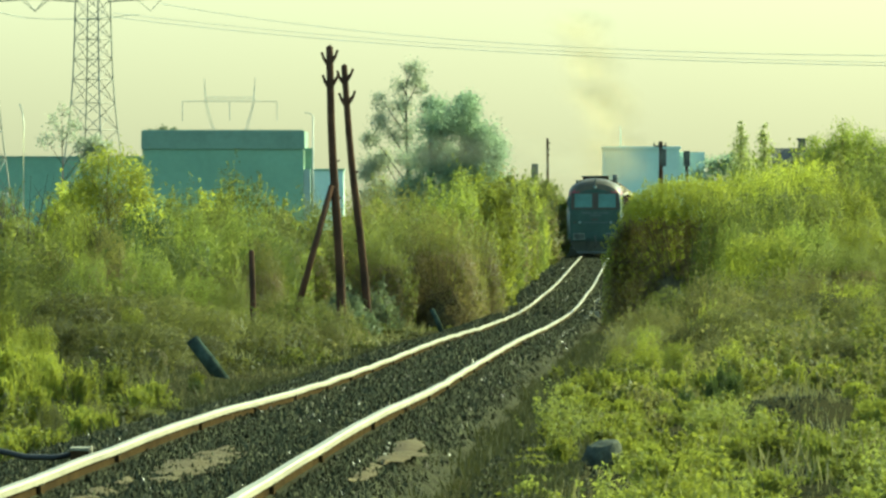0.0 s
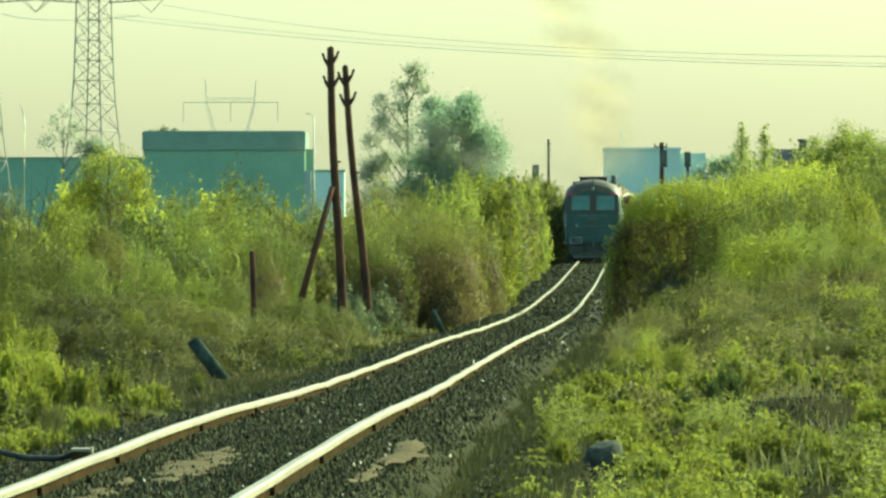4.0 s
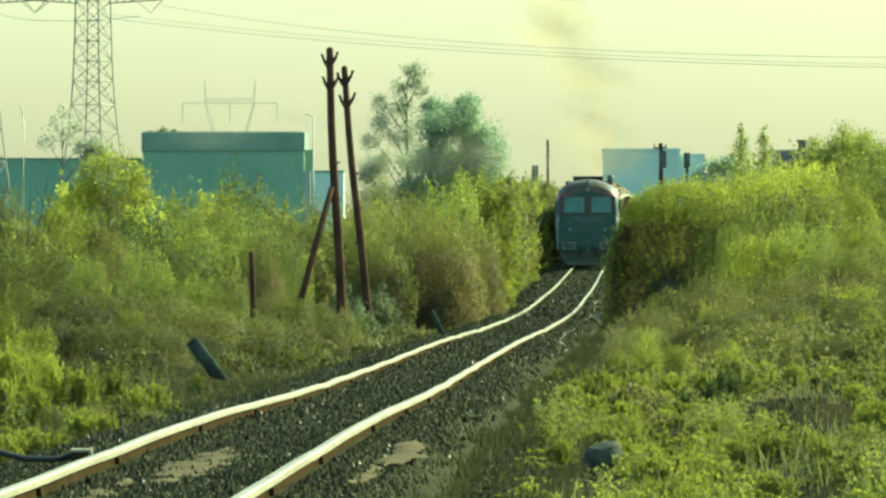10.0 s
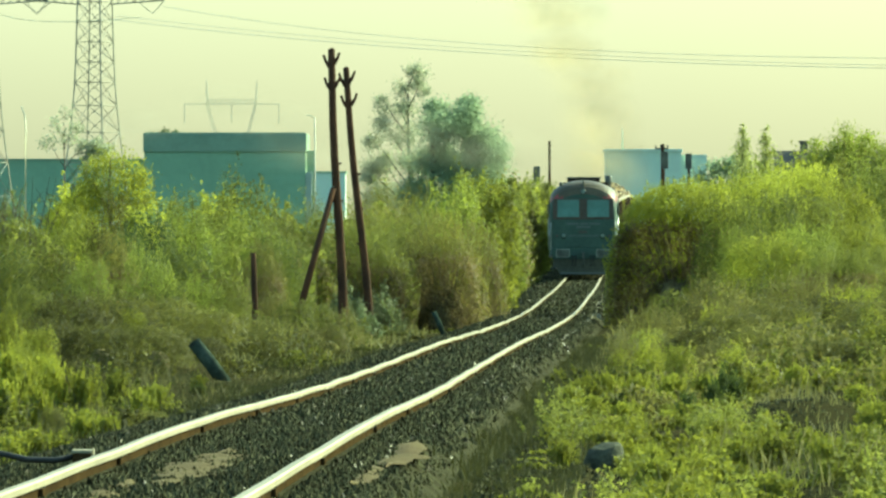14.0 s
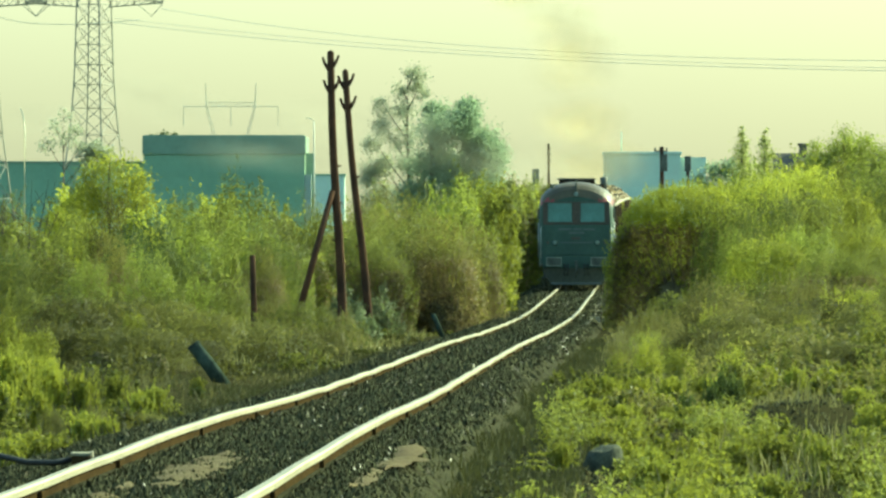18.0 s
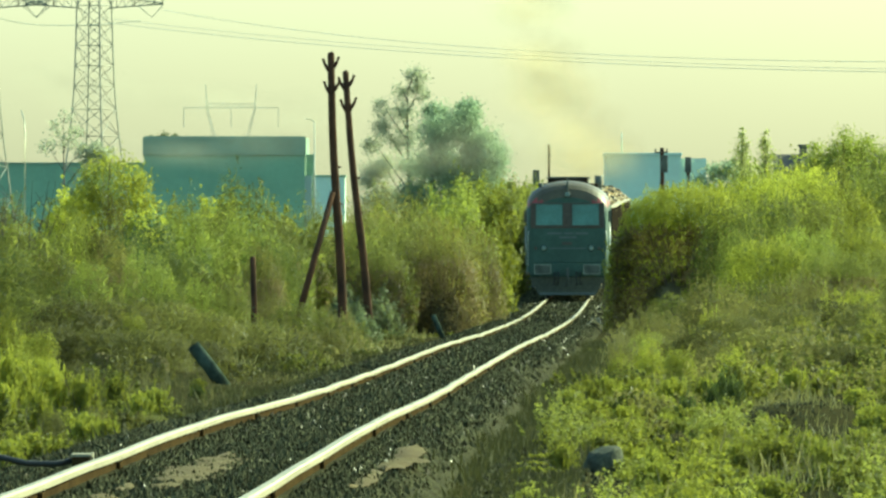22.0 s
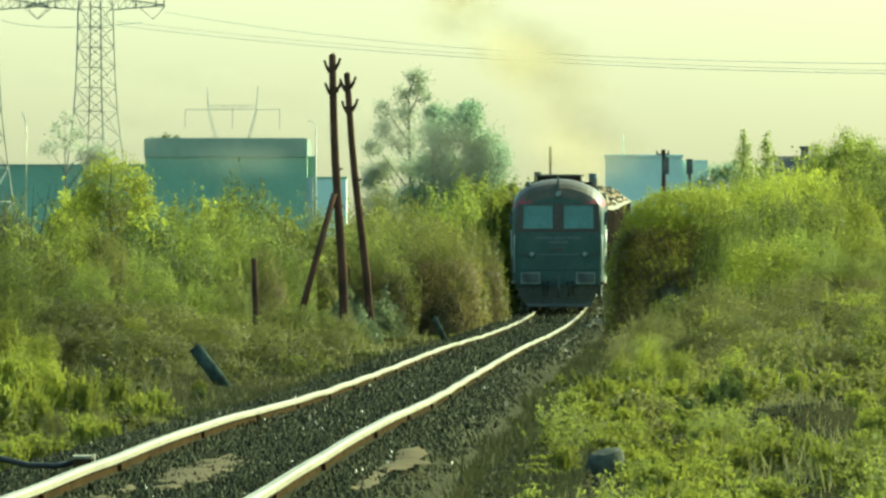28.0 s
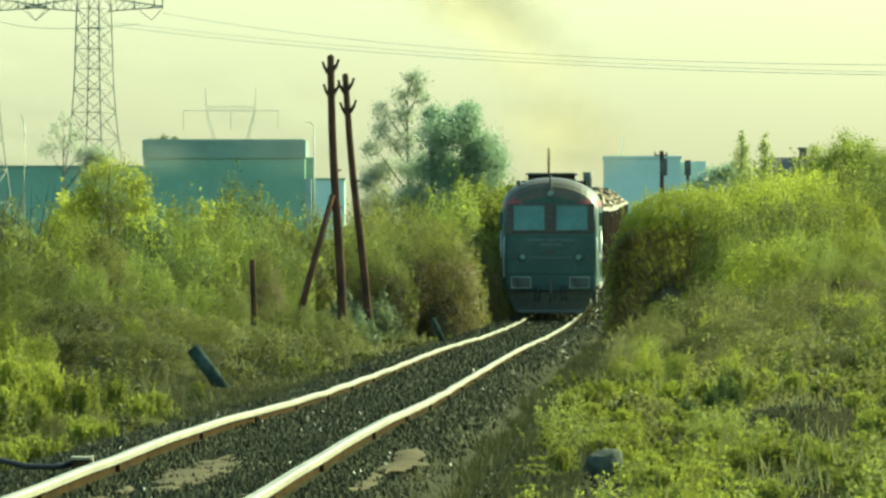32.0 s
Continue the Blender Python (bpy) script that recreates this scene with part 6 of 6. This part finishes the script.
def weeds(name, label, mat, side, y0, y1, edge, per_m2, leaves, leaf, height, seed, low=-0.15, grass=False, clump=0.25, reach=99.0):
    """Loose weeds on one side of the line, in clumps that thin out in patches."""
    rng = np.random.RandomState(seed)
    wide = 0.0425 * y1 + 1
    n = int((y1 - y0) * wide * per_m2)
    each = 1 if grass else 26
    m = max(1, n // each)
    y = rng.uniform(y0, y1, m)
    if side > 0:
        x0, x1 = track_x(y) + edge, np.minimum(0.0425 * y + 0.6, track_x(y) + reach)
    else:
        x0, x1 = -0.0425 * y - 0.6, track_x(y) - edge
    keep = rng.uniform(0, 1, m) < (x1 - x0) / wide
    x = x0 + (x1 - x0) * rng.uniform(0, 1, m)
    for bx, by, bw, bl in () if mat is L_TURF else BARE:
        keep &= (((x - bx) / bw) ** 2 + ((y - by) / bl) ** 2 > rng.uniform(0.7, 1.2, m)) | (rng.uniform(0, 1, m) < (0.45 if grass else 0.04))
    x, y = x[keep], y[keep]
    pt = patchiness(x, y, seed)
    near = np.abs(x - track_x(y)) - edge
    k = pt + np.minimum(near * 0.5, 0.2) > low + rng.normal(size=len(x)) * 0.12
    x, y, pt = x[k], y[k], pt[k]
    big = rng.uniform(0.5, 1.35, len(x))
    out = np.zeros((len(x), 2))
    if not grass:
        x, y, pt, big = (np.repeat(v, each) for v in (x, y, pt, big))
        out = rng.normal(size=(len(x), 2)) * 0.6
        x, y = x + out[:, 0] * clump * big, y + out[:, 1] * clump * big
    n = len(x)
    base = np.stack([x, y, ground_z(x, y) - 0.02], 1)
    tall = height * (np.clip(0.6 + pt, 0.35, 1.2) if grass else np.clip(0.12 + 2.1 * (pt - low), 0.12, 1.6)) * big * rng.uniform(0.6, 1.2, n)
    if grass:
        d = rng.normal(size=(n, 3)) * 0.28 + (0, 0, 1)
        w = rng.normal(size=(n, 3)) * (1, 1, 0.1)
        w *= (leaf / np.linalg.norm(w, axis=1))[:, None]
        tip = base + d * tall[:, None]
        bend = base + d * (tall * 0.55)[:, None] * (0.8, 0.8, 1.05)
        co = np.stack([base - w, base + w, bend + w * 0.7, tip], 1)
    else:
        tall *= np.exp(-0.35 * (out ** 2).sum(1))
        lean = rng.normal(size=(n, 3)) * 0.22 + (0, 0, 1)
        lean[:, :2] += out * 0.3
        lean /= np.linalg.norm(lean, axis=1)[:, None]
        co = leaf_tris(shoots(base, lean, tall, leaves, rng, 0.1), np.repeat(lean, leaves, 0), leaf, rng, 0.42, 1.0)
    ob = quads(name, co, mat, 4 if grass else 3)
    tagged(ob, label, "weeds", kind="stuff")


G_LABEL = "bright green leafy weeds growing in clumps beside the track"
D_LABEL = "dry and green grass between the weeds"
weeds("weeds", G_LABEL, L_WEED, 1, 70, 122, 2.12, 50, 28, 0.034, 0.36, 51, 0.02, clump=0.15)
weeds("weeds", "olive weeds with thin upright stems", L_OLIVE, 1, 70, 125, 2.2, 18, 28, 0.030, 0.46, 61, 0.0, clump=0.16)
weeds("weeds", G_LABEL, L_WEED, 1, 120, 200, 2.6, 12, 26, 0.052, 0.7, 52, 0.12, clump=0.24)
weeds("weeds", "olive weeds and scrub on the bank", L_OLIVE, 1, 125, 330, 2.7, 3, 24, 0.062, 0.75, 53, 0.1, clump=0.5)
weeds("weeds", "straw-olive stalks on the bank", L_STRAW, 1, 130, 330, 3.0, 5, 22, 0.055, 0.7, 62, -0.02, clump=0.6)
weeds("weeds", G_LABEL, L_WEED, -1, 66, 150, 2.9, 9, 24, 0.042, 0.45, 54, 0.42, clump=0.17)
weeds("weeds", "olive weeds and scrub in the field", L_OLIVE, -1, 90, 330, 3.2, 4, 22, 0.062, 0.7, 55, 0.05, clump=0.5)
weeds("weeds", "brown dead stalks in the field", L_BRAMBLE, -1, 80, 300, 3.2, 4.5, 22, 0.052, 0.6, 63, -0.08, clump=0.5)
weeds("grass", "short dark grass on the edge of the ballast", L_TURF, 1, 62, 280, 1.05, 150, 1, 0.013, 0.13, 64, -0.9, True, reach=2.6)
weeds("grass", "short dark grass on the edge of the ballast", L_TURF, -1, 90, 260, 1.9, 45, 1, 0.012, 0.16, 65, -0.6, True)
weeds("grass", D_LABEL, L_DRY, 1, 66, 200, 2.2, 24, 1, 0.007, 0.2, 56, -0.1, True)
weeds("grass", D_LABEL, L_DRY, -1, 60, 200, 3.0, 22, 1, 0.007, 0.2, 57, -0.1, True)
weeds("grass", D_LABEL, L_DRY, 1, 200, 420, 2.2, 8, 1, 0.014, 0.4, 58, -0.2, True)
weeds("grass", D_LABEL, L_DRY, -1, 200, 420, 3.2, 6, 1, 0.014, 0.28, 59, -0.2, True)


def pebbles():
    """Loose stones and clods on the bare earth beside the line."""
    rng = np.random.RandomState(71)
    n = 7000
    y = rng.uniform(68, 170, n)
    off = np.where(rng.uniform(0, 1, n) < 0.8, 1.8 + 2.4 * rng.uniform(0, 1, n) ** 2, rng.uniform(-4.5, -2.4, n))
    x = track_x(y) + off
    ay = 84 + 60 * rng.rand(900)
    ax = 0.0315 * ay + rng.normal(size=900) * 0.4
    x, y = np.concatenate([x, ax]), np.concatenate([y, ay])
    n = len(x)
    corner = np.array([(1, 0, 0), (-1, 0, 0), (0, 1, 0), (0, -1, 0), (0, 0, 1), (0, 0, -1)], float)
    faces = np.array([(0, 2, 4), (2, 1, 4), (1, 3, 4), (3, 0, 4), (2, 0, 5), (1, 2, 5), (3, 1, 5), (0, 3, 5)])
    c = np.stack([x, y, ground_z(x, y) + 0.008], 1)
    r = 0.017 * rng.uniform(0.4, 1.7, n)[:, None, None] * (corner[None] * rng.uniform(0.6, 1.2, (n, 6, 1)) + rng.normal(size=(n, 6, 3)) * 0.25)
    ob = quads("pebbles", (c[:, None, :] + r)[:, faces].reshape(-1, 3, 3), M_STONE, 3)
    tagged(ob, "loose dark stones and clods on bare earth", "stones", kind="stuff")


pebbles()

motions()
